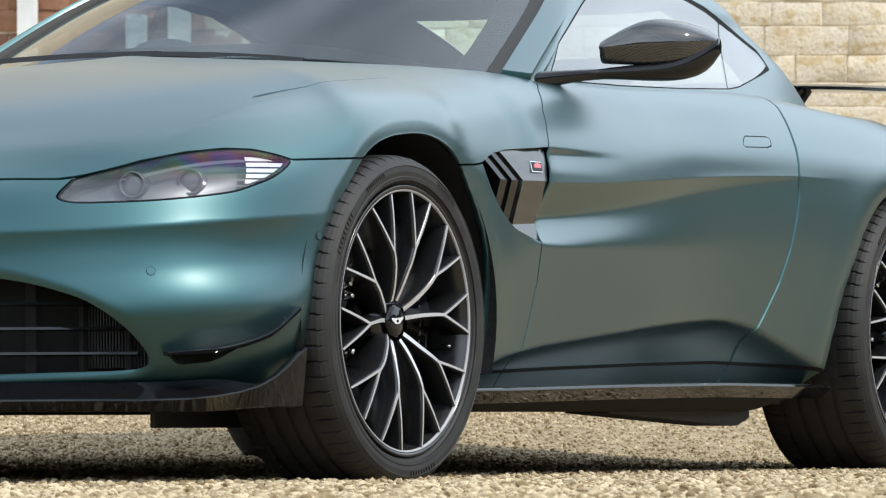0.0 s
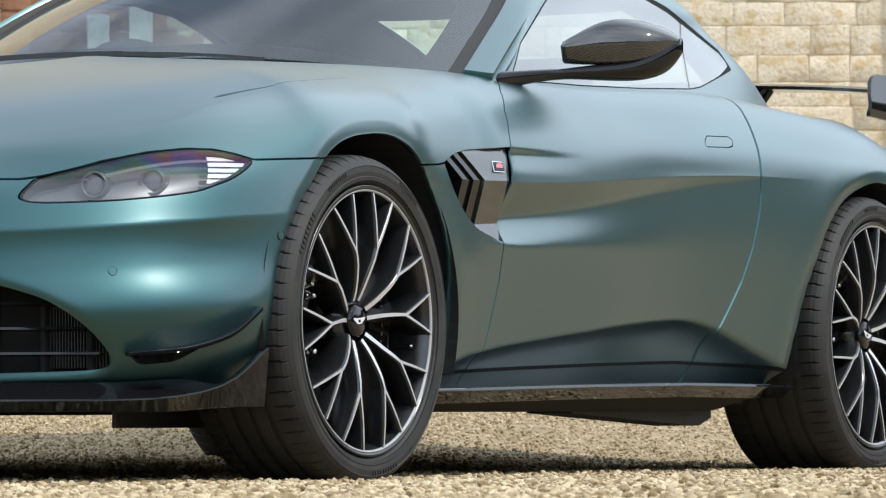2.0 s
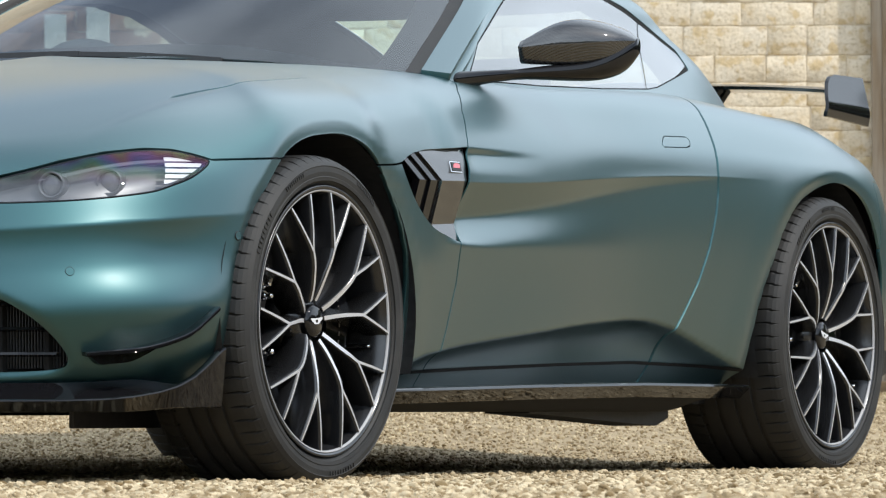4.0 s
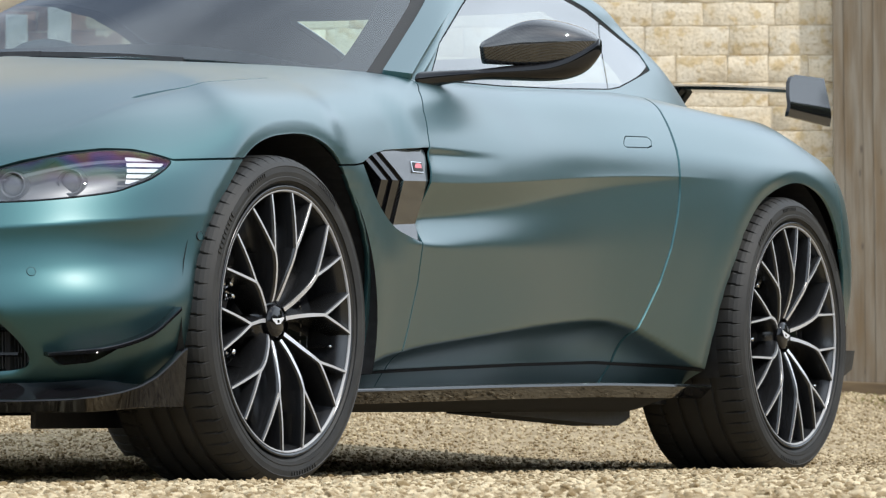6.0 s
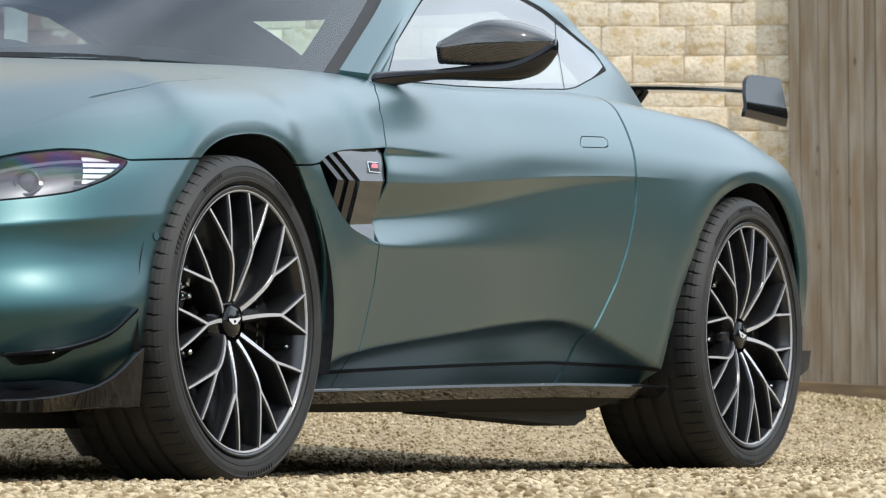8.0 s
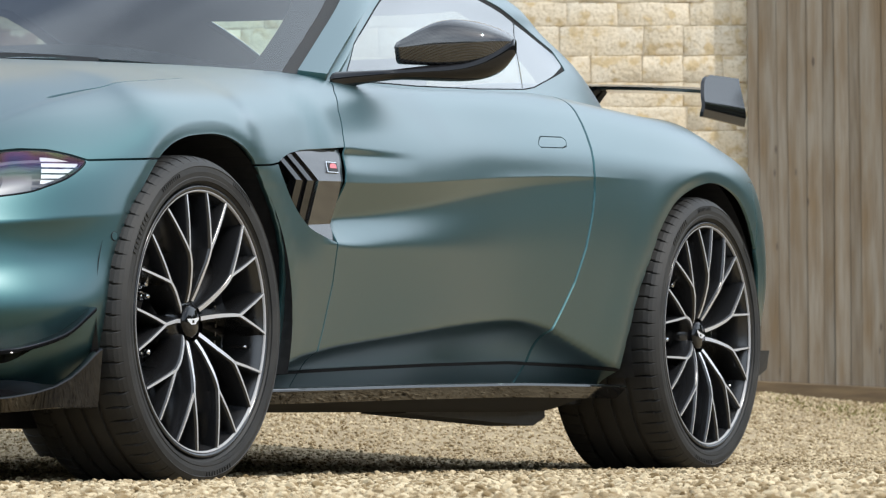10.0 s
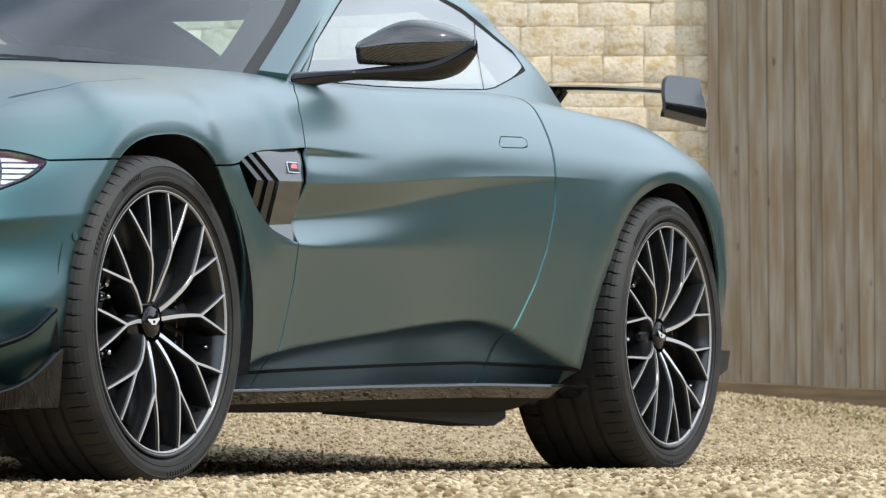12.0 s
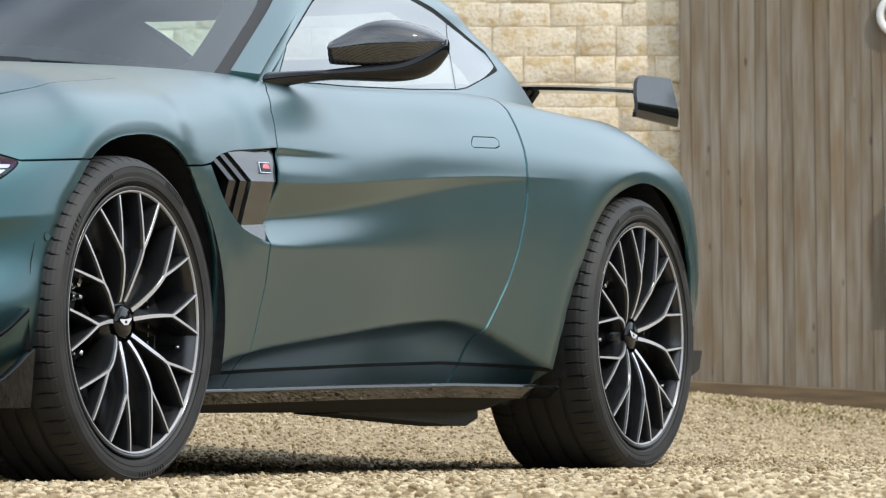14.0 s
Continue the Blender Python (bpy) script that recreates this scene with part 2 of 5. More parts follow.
def spline(knots, n, by=None):
    """A smooth (natural cubic) curve through the knots at n even steps of its parameter."""
    p = np.asarray(knots, float)
    m = len(p)
    t = np.arange(m, dtype=float) if by is None else np.asarray(by, float)
    h = np.diff(t)
    a, rhs = np.eye(m), np.zeros_like(p)
    for i in range(1, m - 1):
        a[i, i - 1:i + 2] = h[i - 1], 2 * (h[i - 1] + h[i]), h[i]
        rhs[i] = 6 * ((p[i + 1] - p[i]) / h[i] - (p[i] - p[i - 1]) / h[i - 1])
    c = np.linalg.solve(a, rhs)
    q = np.linspace(t[0], t[-1], n) if np.isscalar(n) else np.asarray(n)
    k = np.clip(np.searchsorted(t, q, side="right") - 1, 0, m - 2)
    s = lambda v: v[:, None] if p.ndim > 1 else v
    d0, d1, hk = s(t[k + 1] - q), s(q - t[k]), s(h[k])
    return c[k] * d0**3 / (6 * hk) + c[k + 1] * d1**3 / (6 * hk) + (p[k] / hk - c[k] * hk / 6) * d0 + (p[k + 1] / hk - c[k + 1] * hk / 6) * d1


def mirrored(bm):
    """Adds the far half of the car: the same shape on the other side of y = 0."""
    got = bmesh.ops.duplicate(bm, geom=bm.verts[:] + bm.edges[:] + bm.faces[:])["geom"]
    lay = bm.verts.layers.float_vector.get("n")
    for v in got:
        if isinstance(v, bmesh.types.BMVert):
            v.co.y = -v.co.y
            if lay:
                v[lay].y = -v[lay].y
    seam = [v for v in bm.verts if abs(v.co.y) < 0.0004]
    if lay:
        for v in seam:
            v[lay].y = 0
    bmesh.ops.reverse_faces(bm, faces=[f for f in got if isinstance(f, bmesh.types.BMFace)])
    bmesh.ops.remove_doubles(bm, verts=seam, dist=0.0004)
    return bm


# ---- ground, wall and fence ----
AHEAD = Vector((0.8957, 0.4446, 0))       # from the camera towards the wall
ASIDE = Vector((0.4446, -0.8957, 0))      # along the wall, to its right
WALL_FAR = 21.31


def yard(ahead, aside):
    """A point of the yard's plan: metres from the camera towards the wall, and to the right along it."""
    return Vector((EYE[0], EYE[1], 0)) + AHEAD * ahead + ASIDE * aside


def rise(x, y):
    """Height of the gravel: level under the car, rising gently to the wall."""
    q = Vector((x - EYE[0], y - EYE[1], 0))
    d, s = q.dot(AHEAD), q.dot(ASIDE)
    k = min(1.0, max(0.0, (y + 0.35) / 1.3))
    j = min(1.0, max(0.0, (y + 0.05) / 2.1))
    yon = min(1.0, max(0.0, (d - 15.2) / 3.0))
    k, j, yon = (q * q * (3 - 2 * q) for q in (k, j, yon))
    z = 0.095 * (j + (k - j) * yon) + 0.0205 * max(0.0, min(d, 21.3) - 15.0)
    if d > 15.5:
        z -= 0.105 * max(0.0, min(s, 3.0) - 0.55) * min(1.0, (d - 15.5) / 5)
    k = min(1.0, max(0.0, (d - 18.8) / 2.4))
    return z + 0.094 * k * k * (3 - 2 * k)          # a bank against the wall and fence


axis = sorted({round(v, 3) for v in list(np.linspace(-400, 400, 41)) + list(np.linspace(-30, 30, 61)) + list(np.linspace(-14, 14, 141))})
bm = quilt([[(x, y, rise(x, y)) for y in axis] for x in axis])
ground = tagged(mesh_object("ground", bm, GROUND, True), "pale honey-coloured gravel drive lying in the sun", "gravel", kind="structure")

# ---- the car's body: design lines from the nose round the near side to the tail ----
# each line: x (rearwards), half width, height at the same thirteen stations
LINES = {}
LINES["floor"] = [(-.855, 0, .20), (-.82, .46, .20), (-.665, .75, .20), (-.47, .875, .20), (-.28, .915, .20), (.05, .93, .20), (.62, .882, .20), (1.3, .872, .198), (2.05, .885, .200), (2.7, .94, .22), (3.28, .84, .24), (3.48, .55, .265), (3.56, 0, .28)]
LINES["lower"] = [(-.872, 0, .30), (-.832, .472, .30), (-.673, .770, .30), (-.468, .895, .30), (-.27, .93, .30), (.05, .945, .30), (.65, .889, .29), (1.35, .892, .30), (2.05, .904, .31), (2.7, .965, .32), (3.25, .87, .34), (3.50, .58, .36), (3.60, 0, .37)]
LINES["chin"] = [(-.900, 0, .405), (-.855, .478, .405), (-.688, .785, .41), (-.472, .908, .415), (-.26, .945, .43), (.05, .955, .43), (.7, .902, .42), (1.4, .907, .42), (2.05, .919, .42), (2.7, .968, .43), (3.24, .895, .45), (3.52, .60, .47), (3.63, 0, .48)]
LINES["flank"] = [(-.872, 0, .51), (-.826, .468, .515), (-.660, .762, .525), (-.447, .893, .535), (-.245, .945, .545), (.05, .96, .55), (.72, .919, .545), (1.4, .924, .55), (2.05, .934, .56), (2.7, .97, .56), (3.24, .895, .58), (3.52, .60, .595), (3.63, 0, .60)]
LINES["crease"] = [(-.845, 0, .585), (-.80, .46, .59), (-.63, .745, .605), (-.42, .88, .625), (-.22, .935, .645), (.05, .955, .66), (.73, .932, .6505), (1.4, .938, .6795), (2.06, .94, .709), (2.7, .965, .705), (3.23, .88, .70), (3.50, .59, .71), (3.61, 0, .71)]
LINES["edge"] = [(-.81, 0, .635), (-.765, .44, .645), (-.59, .715, .665), (-.38, .85, .69), (-.18, .915, .72), (.06, .935, .745), (.74, .922, .735), (1.4, .922, .755), (2.06, .92, .78), (2.7, .94, .775), (3.20, .84, .785), (3.48, .57, .80), (3.60, 0, .81)]
LINES["upper"] = [(-.76, 0, .68), (-.71, .41, .69), (-.53, .665, .72), (-.325, .795, .755), (-.14, .86, .782), (.08, .89, .805), (.78, .885, .815), (1.4, .88, .825), (2.06, .87, .845), (2.7, .885, .848), (3.16, .77, .84), (3.45, .53, .865), (3.57, 0, .88)]
LINES["shoulder"] = [(-.68, 0, .72), (-.62, .36, .735), (-.44, .585, .77), (-.25, .71, .803), (-.07, .775, .830), (.13, .80, .848), (.88, .815, .880), (1.4, .815, .890), (2.06, .795, .908), (2.62, .775, .893), (3.10, .67, .899), (3.39, .44, .925), (3.52, 0, .93)]
LINES["bonnet"] = [(-.53, 0, .77), (-.47, .27, .785), (-.31, .42, .82), (-.14, .51, .85), (.03, .56, .875), (.22, .585, .893), (.84, .62, .915), (1.4, .60, .90), (2.1, .58, .93), (2.55, .54, .925), (2.95, .42, .918), (3.28, .25, .935), (3.42, 0, .935)]
LINES["spine"] = [(-.36, 0, .81), (-.28, 0, .83), (-.16, 0, .855), (-.02, 0, .88), (.14, 0, .90), (.32, 0, .922), (.66, 0, .950), (1.4, 0, .92), (2.2, 0, .945), (2.6, 0, .95), (2.85, 0, .94), (3.1, 0, .935), (3.3, 0, .94)]

FRONT_AXLE, REAR_AXLE, HUB_Z = 0.0, 2.704, 0.335


def smooth(q):
    q = np.clip(q, 0, 1)
    return q * q * (3 - 2 * q)


def arch_reach(x, z, axle):
    """Signed distance (about) outside a wheel arch's edge, in side view."""
    x, z = np.asarray(x, float), np.asarray(z, float)
    return -within(ARCH_EDGE[axle], x.ravel(), z.ravel()).reshape(x.shape)


def within(poly, px, pz):
    """Signed distance into a closed outline, positive inside."""
    poly = np.asarray(poly, float)
    inside, far = np.zeros(len(px), bool), np.full(len(px), 9.0)
    for (ax, az), (bx, bz) in zip(poly, np.roll(poly, -1, 0)):
        ex, ez = bx - ax, bz - az
        k = np.clip(((px - ax) * ex + (pz - az) * ez) / (ex * ex + ez * ez), 0, 1)
        far = np.minimum(far, np.hypot(px - ax - k * ex, pz - az - k * ez))
        hit = ((az > pz) != (bz > pz)) & (px < ax + (pz - az) * ex / np.where(ez == 0, 1e-12, ez))
        inside ^= hit
    return np.where(inside, far, -far)


def rounded(poly, n=8):
    """A closed outline smoothed through its corners."""
    p = np.asarray(poly, float)
    out = []
    for i in range(len(p)):
        a, b, c, d = p[i - 1], p[i], p[(i + 1) % len(p)], p[(i + 2) % len(p)]
        for t in np.arange(n) / n:
            out.append(0.5 * (2 * b + (c - a) * t + (2 * a - 5 * b + 4 * c - d) * t**2 + (3 * b - 3 * c + d - a) * t**3))
    return np.array(out)


MOUTH = rounded([(.45, .428), (-.30, .428), (-.502, .412), (-.625, .381), (-.681, .351), (-.714, .318), (-.735, .279), (-.739, .250), (-.715, .233), (-.596, .227), (-.30, .222), (.45, .222)])     # (y, z)

# edges of the wheel arches in side view (x, z), from the front foot over the wheel to the rear foot
ARCH_EDGE = {
    FRONT_AXLE: rounded([(-.27, .10), (-.298, .20), (-.315, .281), (-.320, .34), (-.302, .444), (-.251, .549), (-.208, .598), (-.135, .667), (-.073, .701), (-.007, .719), (.053, .727), (.128, .732), (.189, .729), (.242, .717), (.285, .698), (.323, .674), (.393, .605), (.445, .534), (.479, .45), (.488, .352), (.474, .267), (.455, .20), (.43, .10)], 4),
    REAR_AXLE: rounded([(2.255, .10), (2.268, .20), (2.286, .308), (2.33, .433), (2.397, .545), (2.424, .587), (2.485, .644), (2.552, .679), (2.665, .709), (2.785, .719), (2.905, .701), (2.985, .667), (3.055, .604), (3.10, .52), (3.115, .42), (3.10, .33), (3.07, .22), (3.03, .10)], 4),
}


def sill_top(x):
    return np.interp(x, (.427, .581, .984, 1.421, 1.845, 2.131, 2.289), (.223, .232, .244, .255, .263, .256, .245))


def body_grid(nu=301, nv=190):
    grid = np.stack([spline(line, nu) for line in LINES.values()])          # line, station, xyz
    fold = list(LINES).index("crease")
    close = fold + np.array([-.16, -.11, -.07, -.04, -.02, 0, .02, .04, .07])        # rows drawn together along the door's crease
    steps = np.array(sorted([v for v in np.linspace(0, len(LINES) - 1, nv) if not fold - .19 < v < fold + .09] + list(close)))
    skin = np.stack([spline(grid[:, i], steps) for i in range(nu)])
    fold_z = skin[:, int(np.searchsorted(steps, fold)), 2][:, None]
    x, w, z = skin[..., 0].copy(), np.maximum(skin[..., 1], 0), skin[..., 2].copy()
    d = np.gradient(skin[..., :2], axis=0)
    n = np.stack([-d[..., 1], d[..., 0]], -1)
    n /= np.maximum(np.linalg.norm(n, axis=-1, keepdims=True), 1e-9)       # outward in plan
    push = np.zeros_like(x)
    # the scoop behind the side vent: a groove under the door's crease that runs out rearwards
    along = np.clip((x - 0.70) / 1.45, 0, 1)
    below = fold_z - z
    deep = 0.080 * (1 - along) + 1e-4
    back = 0.133 + 0.0425 * (x - 0.70) - deep
    fall, soft = np.clip(below / deep, 0, 1), smooth(along / 0.25)
    groove = np.where(below < deep, 0.85 * fall + 0.15 * smooth(fall), 1 - np.clip((below - deep) / back, 0, 1) ** 1.4 * (1 - soft) - smooth((below - deep) / back) * soft)
    push -= np.where(below > 0, groove, 0) * 0.035 * (1 - along) ** 1.5 * smooth((x - 0.665) / 0.085)
    # the flank turns under at the crease, and is drawn in ahead of the rear wheel
    push -= np.where(below > 0, 0.16 * below * np.exp(-np.clip(below, 0, 1) / 0.035), 0) * smooth((x - 0.70) / 0.1) * (1 - smooth((x - 1.95) / 0.45))
    push -= np.where(below < 0, -0.13 * below * np.exp(np.clip(below, -1, 0) / 0.05), 0) * smooth((x - 0.70) / 0.1) * (1 - smooth((x - 1.95) / 0.45))
    push -= 0.032 * np.exp(-((x - 1.66) / 0.36) ** 2) * (1 - smooth((z - 0.70) / 0.20))
    # the front wing stands upright ahead of the vent
    push -= 0.013 * smooth((z - 0.46) / 0.18) * smooth((x - 0.26) / 0.12) * (1 - smooth((x - 0.60) / 0.12))
    # the tuck above the sill
    low = np.interp(x, (.43, .513, .632, .805, 1.085, 1.366, 1.631, 1.73, 1.81, 1.910, 2.048, 2.162, 2.273, 2.37), (.215, .248, .271, .293, .318, .341, .358, .362, .360, .346, .307, .274, .244, .222))
    t = low - z
    push -= np.where((x > .43) & (x < 2.37), 0.043 * (1 - np.exp(-np.clip(t, 0, None) / 0.024)) + 0.10 * np.clip(t, 0, None) + 0.30 * np.clip(sill_top(x) + 0.004 - z, 0, 0.06), 0)
    # the short crease behind the top of the side vent
    below = 0.728 - z
    groove = np.where(below < 0.014, below / 0.014, 1 - smooth((below - 0.014) / 0.045))
    push -= np.where((below > 0) & (x > .745), groove, 0) * 0.008 * np.clip(1 - (x - .74) / .40, 0, 1)
    # the bumper rolls in towards the splitter
    t = np.clip(0.35 - z, 0, 0.2)
    push -= 1.75 * t * t * smooth((-0.20 - x) / 0.16)
    # the soft crease across the front bumper
    below = 0.506 + 0.082 * np.clip(x + .83, 0, 1) - z
    groove = np.where(below < 0.08, 1 - (1 - below / 0.08) ** 2, 1 - smooth((below - 0.08) / 0.105))
    push -= np.where(below > 0, groove, 0) * 0.026 * smooth((-0.22 - x) / 0.30)
    # a shallow valley along the inner side of each wing's crest
    crest = np.interp(x, (-.591, -.448, -.287, -.095, .042, .221, .60), (.708, .743, .770, .796, .806, .800, .79))
    inside = crest - w
    valley = smooth(inside / 0.035) * (1 - smooth((inside - 0.035) / 0.17)) * smooth((x + .62) / .25) * (1 - smooth((x - .15) / .4))
    skin[..., 2] -= np.where((inside > 0) & (z > .6), 0.0035 * valley, 0)
    # rolled wheel arch lips
    for axle in (FRONT_AXLE, REAR_AXLE):
        e = arch_reach(x, z, axle)
        near = (np.abs(x - axle) < 0.62) & (w > 0.5)
        push += np.where(near, 0.002 * np.exp(-((e - 0.06) / 0.05) ** 2) - 0.26 * np.clip(0.028 - e, 0, 0.028), 0)
    # the rolled edge of the radiator opening
    e = -within(MOUTH, -w.ravel(), z.ravel()).reshape(w.shape)
    push -= np.where((x < -0.5) & (e < 0.022), 0.55 * (0.022 - np.clip(e, 0, 0.022)) ** 2 / 0.022, 0)
    skin[..., :2] += n * push[..., None]
    skin[..., 1] = -np.maximum(skin[..., 1], 0)          # the near side is at negative y
    return skin


# the cabin: lines from the windscreen's foot round the side to the rear window
CABIN = {}
CABIN["foot"] = [(.645, 0, .945), (.70, .40, .935), (.885, .755, .888), (.955, .80, .884), (1.15, .812, .886), (1.5, .81, .893), (2.0, .797, .908), (2.45, .757, .900), (2.80, .64, .905), (3.03, .43, .925), (3.10, 0, .94)]
CABIN["low"] = [(.87, 0, 1.055), (.915, .37, 1.045), (1.09, .705, .995), (1.155, .755, .988), (1.3, .768, .985), (1.57, .765, .985), (2.0, .752, .99), (2.40, .715, 1.005), (2.68, .595, 1.02), (2.85, .40, 1.04), (2.92, 0, 1.05)]
CABIN["high"] = [(1.13, 0, 1.165), (1.17, .335, 1.155), (1.315, .638, 1.112), (1.375, .68, 1.105), (1.48, .695, 1.10), (1.68, .697, 1.096), (2.02, .700, 1.09), (2.32, .67, 1.09), (2.51, .54, 1.10), (2.63, .36, 1.125), (2.68, 0, 1.14)]
CABIN["rail"] = [(1.40, 0, 1.245), (1.43, .29, 1.235), (1.53, .545, 1.20), (1.58, .58, 1.195), (1.66, .605, 1.192), (1.80, .61, 1.188), (2.05, .625, 1.18), (2.2, .60, 1.17), (2.29, .46, 1.18), (2.37, .29, 1.195), (2.40, 0, 1.205)]
CABIN["roof"] = [(1.56, 0, 1.268), (1.57, .16, 1.266), (1.62, .30, 1.258), (1.66, .32, 1.255), (1.72, .33, 1.255), (1.82, .33, 1.252), (1.95, .32, 1.25), (2.04, .29, 1.247), (2.10, .22, 1.247), (2.15, .13, 1.248), (2.16, 0, 1.25)]


feet = [p[0] for p in CABIN["foot"]]
for name, line in CABIN.items():          # the glasshouse narrows between the rear haunches
    for i, (x, w, z) in enumerate(line):
        t = min(1.0, max(0.0, (feet[i] - 1.25) / 1.10))
        k = 0.0075 * t * t * (3 - 2 * t)
        side = min(1.0, w / 0.50)
        line[i] = (x + k * (x + 10.56) * side, w - k * (6.60 - w) * side, z + k * (z - .122) * side)


def cabin_grid(nu=241, nv=90):
    grid = np.stack([spline(line, nu) for line in CABIN.values()])
    steps = np.linspace(0, len(CABIN) - 1, nv)
    skin = np.stack([spline(grid[:, i], steps) for i in range(nu)])
    skin[..., 1] = -np.maximum(skin[..., 1], 0)
    return skin


def cut_away(bm, inside):
    """Splits the faces along inside(points) = 0 and removes what lies where it is positive."""
    many = [f for f in bm.faces if len(f.verts) > 4]
    if many:
        bmesh.ops.triangulate(bm, faces=many)
    co = np.array([v.co for v in bm.verts])
    val = np.asarray(inside(co[:, 0], co[:, 1], co[:, 2]), float)
    val[np.abs(val) < 2e-4] = 0.0
    val = dict(zip(bm.verts, val))
    for e in list(bm.edges):
        a, b = e.verts
        fa, fb = val[a], val[b]
        if fa * fb < 0:
            _, v = bmesh.utils.edge_split(e, a, fa / (fa - fb))
            val[v] = 0.0
    todo = list(bm.faces)
    while todo:
        f = todo.pop()
        vs = list(f.verts)
        if min(val[v] for v in vs) < 0 < max(val[v] for v in vs):
            zero = [i for i, v in enumerate(vs) if val[v] == 0.0]
            for i, j in zip(zero, zero[1:] + zero[:1]):
                if (j - i) % len(vs) not in (0, 1, len(vs) - 1):
                    rest, _ = bmesh.utils.face_split(f, vs[i], vs[j])
                    todo += [f, rest]
                    break
    bmesh.ops.delete(bm, geom=[f for f in bm.faces if sum(val[v] for v in f.verts) > 0], context="FACES")
    return bm


# shut lines and outlines, in side view (x, z) unless said otherwise
def clam(x):
    return np.interp(x, (-.90, -.781, -.741, -.716, -.621, -.541, -.468, -.416, -.377, -.345, -.263, -.137, .279, .425, .483, .559, .75, .8), (.605, .614, .613, .619, .651, .670, .679, .678, .669, .659, .663, .669, .670, .678, .701, .713, .726, .727))


def door_front(z):
    return np.interp(z, (.20, .277, .329, .429, .513, .651, .727, .761, .813, .86, .88), (.690, .692, .712, .739, .742, .746, .760, .772, .803, .865, .91))


def door_rear(z):
    return np.interp(z, (.20, .217, .252, .270, .332, .380, .455, .537, .619, .673, .710, .728, .762, .797, .829, .862, .892, .916), (1.905, 1.912, 1.917, 1.919, 1.924, 1.959, 2.010, 2.048, 2.072, 2.081, 2.080, 2.081, 2.087, 2.106, 2.126, 2.147, 2.175, 2.205))


def foot_width(x):
    pts = sorted((p[0], p[1]) for p in spline(CABIN["foot"], 200))
    return np.interp(x, [p[0] for p in pts], [p[1] for p in pts], left=-0.05, right=-0.05)


LAMP = rounded([(-.759, .577), (-.738, .603), (-.716, .617), (-.621, .649), (-.541, .668), (-.468, .677), (-.416, .676), (-.377, .667), (-.352, .655), (-.406, .623), (-.465, .602), (-.518, .587), (-.632, .571), (-.709, .565), (-.750, .565)])
VENT = [(.430, .680), (.456, .690), (.507, .704), (.590, .717), (.687, .726), (.776, .733), (.770, .680), (.766, .600), (.764, .545), (.766, .515), (.687, .527), (.650, .534), (.615, .542), (.585, .552), (.560, .564), (.530, .580), (.503, .599), (.478, .621), (.458, .643), (.440, .664)]
HANDLE = [(1.864, .800), (1.992, .803), (1.997, .800), (1.977, .778), (1.971, .776), (1.843, .773), (1.838, .776), (1.857, .797)]
SLOT = rounded([(-.235, -.744), (-.135, -.766), (-.045, -.792), (.097, -.798), (.255, -.789), (.258, -.785), (.097, -.791), (-.040, -.785), (-.130, -.758), (-.228, -.736)])     # (x, y)
SIDE_GLASS = [(1.0, .889), (1.175, .893), (1.352, .895), (1.734, .908), (2.062, .924), (2.14, .933), (2.45, .994), (2.432, 1.044), (2.295, 1.091), (2.15, 1.135), (1.999, 1.167), (1.81, 1.177), (1.617, 1.161), (1.426, 1.107), (1.14, .986)]
GAP = 0.0023


def outward(bm):
    """Turns a near-side sheet so that its faces look away from the car's middle, and notes its smooth normals."""
    bm.normal_update()
    if sum(f.normal.y * f.calc_area() + 0.3 * -f.normal.z * f.calc_area() for f in bm.faces) > 0:
        bmesh.ops.reverse_faces(bm, faces=bm.faces)
        bm.normal_update()
    if not bm.verts.layers.float_vector.get("n"):
        lay = bm.verts.layers.float_vector.new("n")
        for v in bm.verts:
            v[lay] = v.normal
    return bm


def folded(bm, thick, roll=0.0):
    """Folds a sheet's free edges inwards, with a crisp corner."""
    lay = bm.verts.layers.float_vector["n"]
    twin = {}
    for e in [e for e in bm.edges if len(e.link_faces) == 1]:
        a, b = e.verts
        if abs(a.co.y) < 0.0005 and abs(b.co.y) < 0.0005:
            continue
        n = (a[lay] + b[lay]).normalized()
        side = (b.co - a.co).cross(n)
        if side.dot(e.link_faces[0].calc_center_median() - a.co) > 0:
            side = -side
        for v in (a, b):
            if v not in twin:
                twin[v] = [Vector((0, 0, 0)), []]
            twin[v][0] += side.normalized()
        twin[a][1].append(e)
    rims, top, low = [], {}, {}
    for v, (side, _) in twin.items():
        rims.append(v)
    for v in rims:
        side = twin[v][0].normalized()
        n = v[lay].normalized()
        top[v], low[v] = bm.verts.new(v.co), bm.verts.new(v.co - n * thick)
        top[v][lay] = (side + n * (0.5 + roll)).normalized()
        low[v][lay] = (side + n * roll).normalized()
    for v in rims:
        for e in twin[v][1]:
            a, b = e.verts
            f = bm.faces.new((top[a], top[b], low[b], low[a]))
            f.normal_update()
            if f.normal.dot(top[a][lay]) < 0:
                f.normal_flip()
    return bm


def sheet(name, bm, mat, parent, label="", thick=0.010, apart=True, roll=0.0):
    """A pressed panel: the sheet with its edges folded in; on both sides of the car, as two parts or as one."""
    folded(outward(bm), thick, roll)
    if not apart:
        return part(name, mirrored(bm), mat, parent, label, True)
    return pair(name, bm, mat, parent, label)[0]


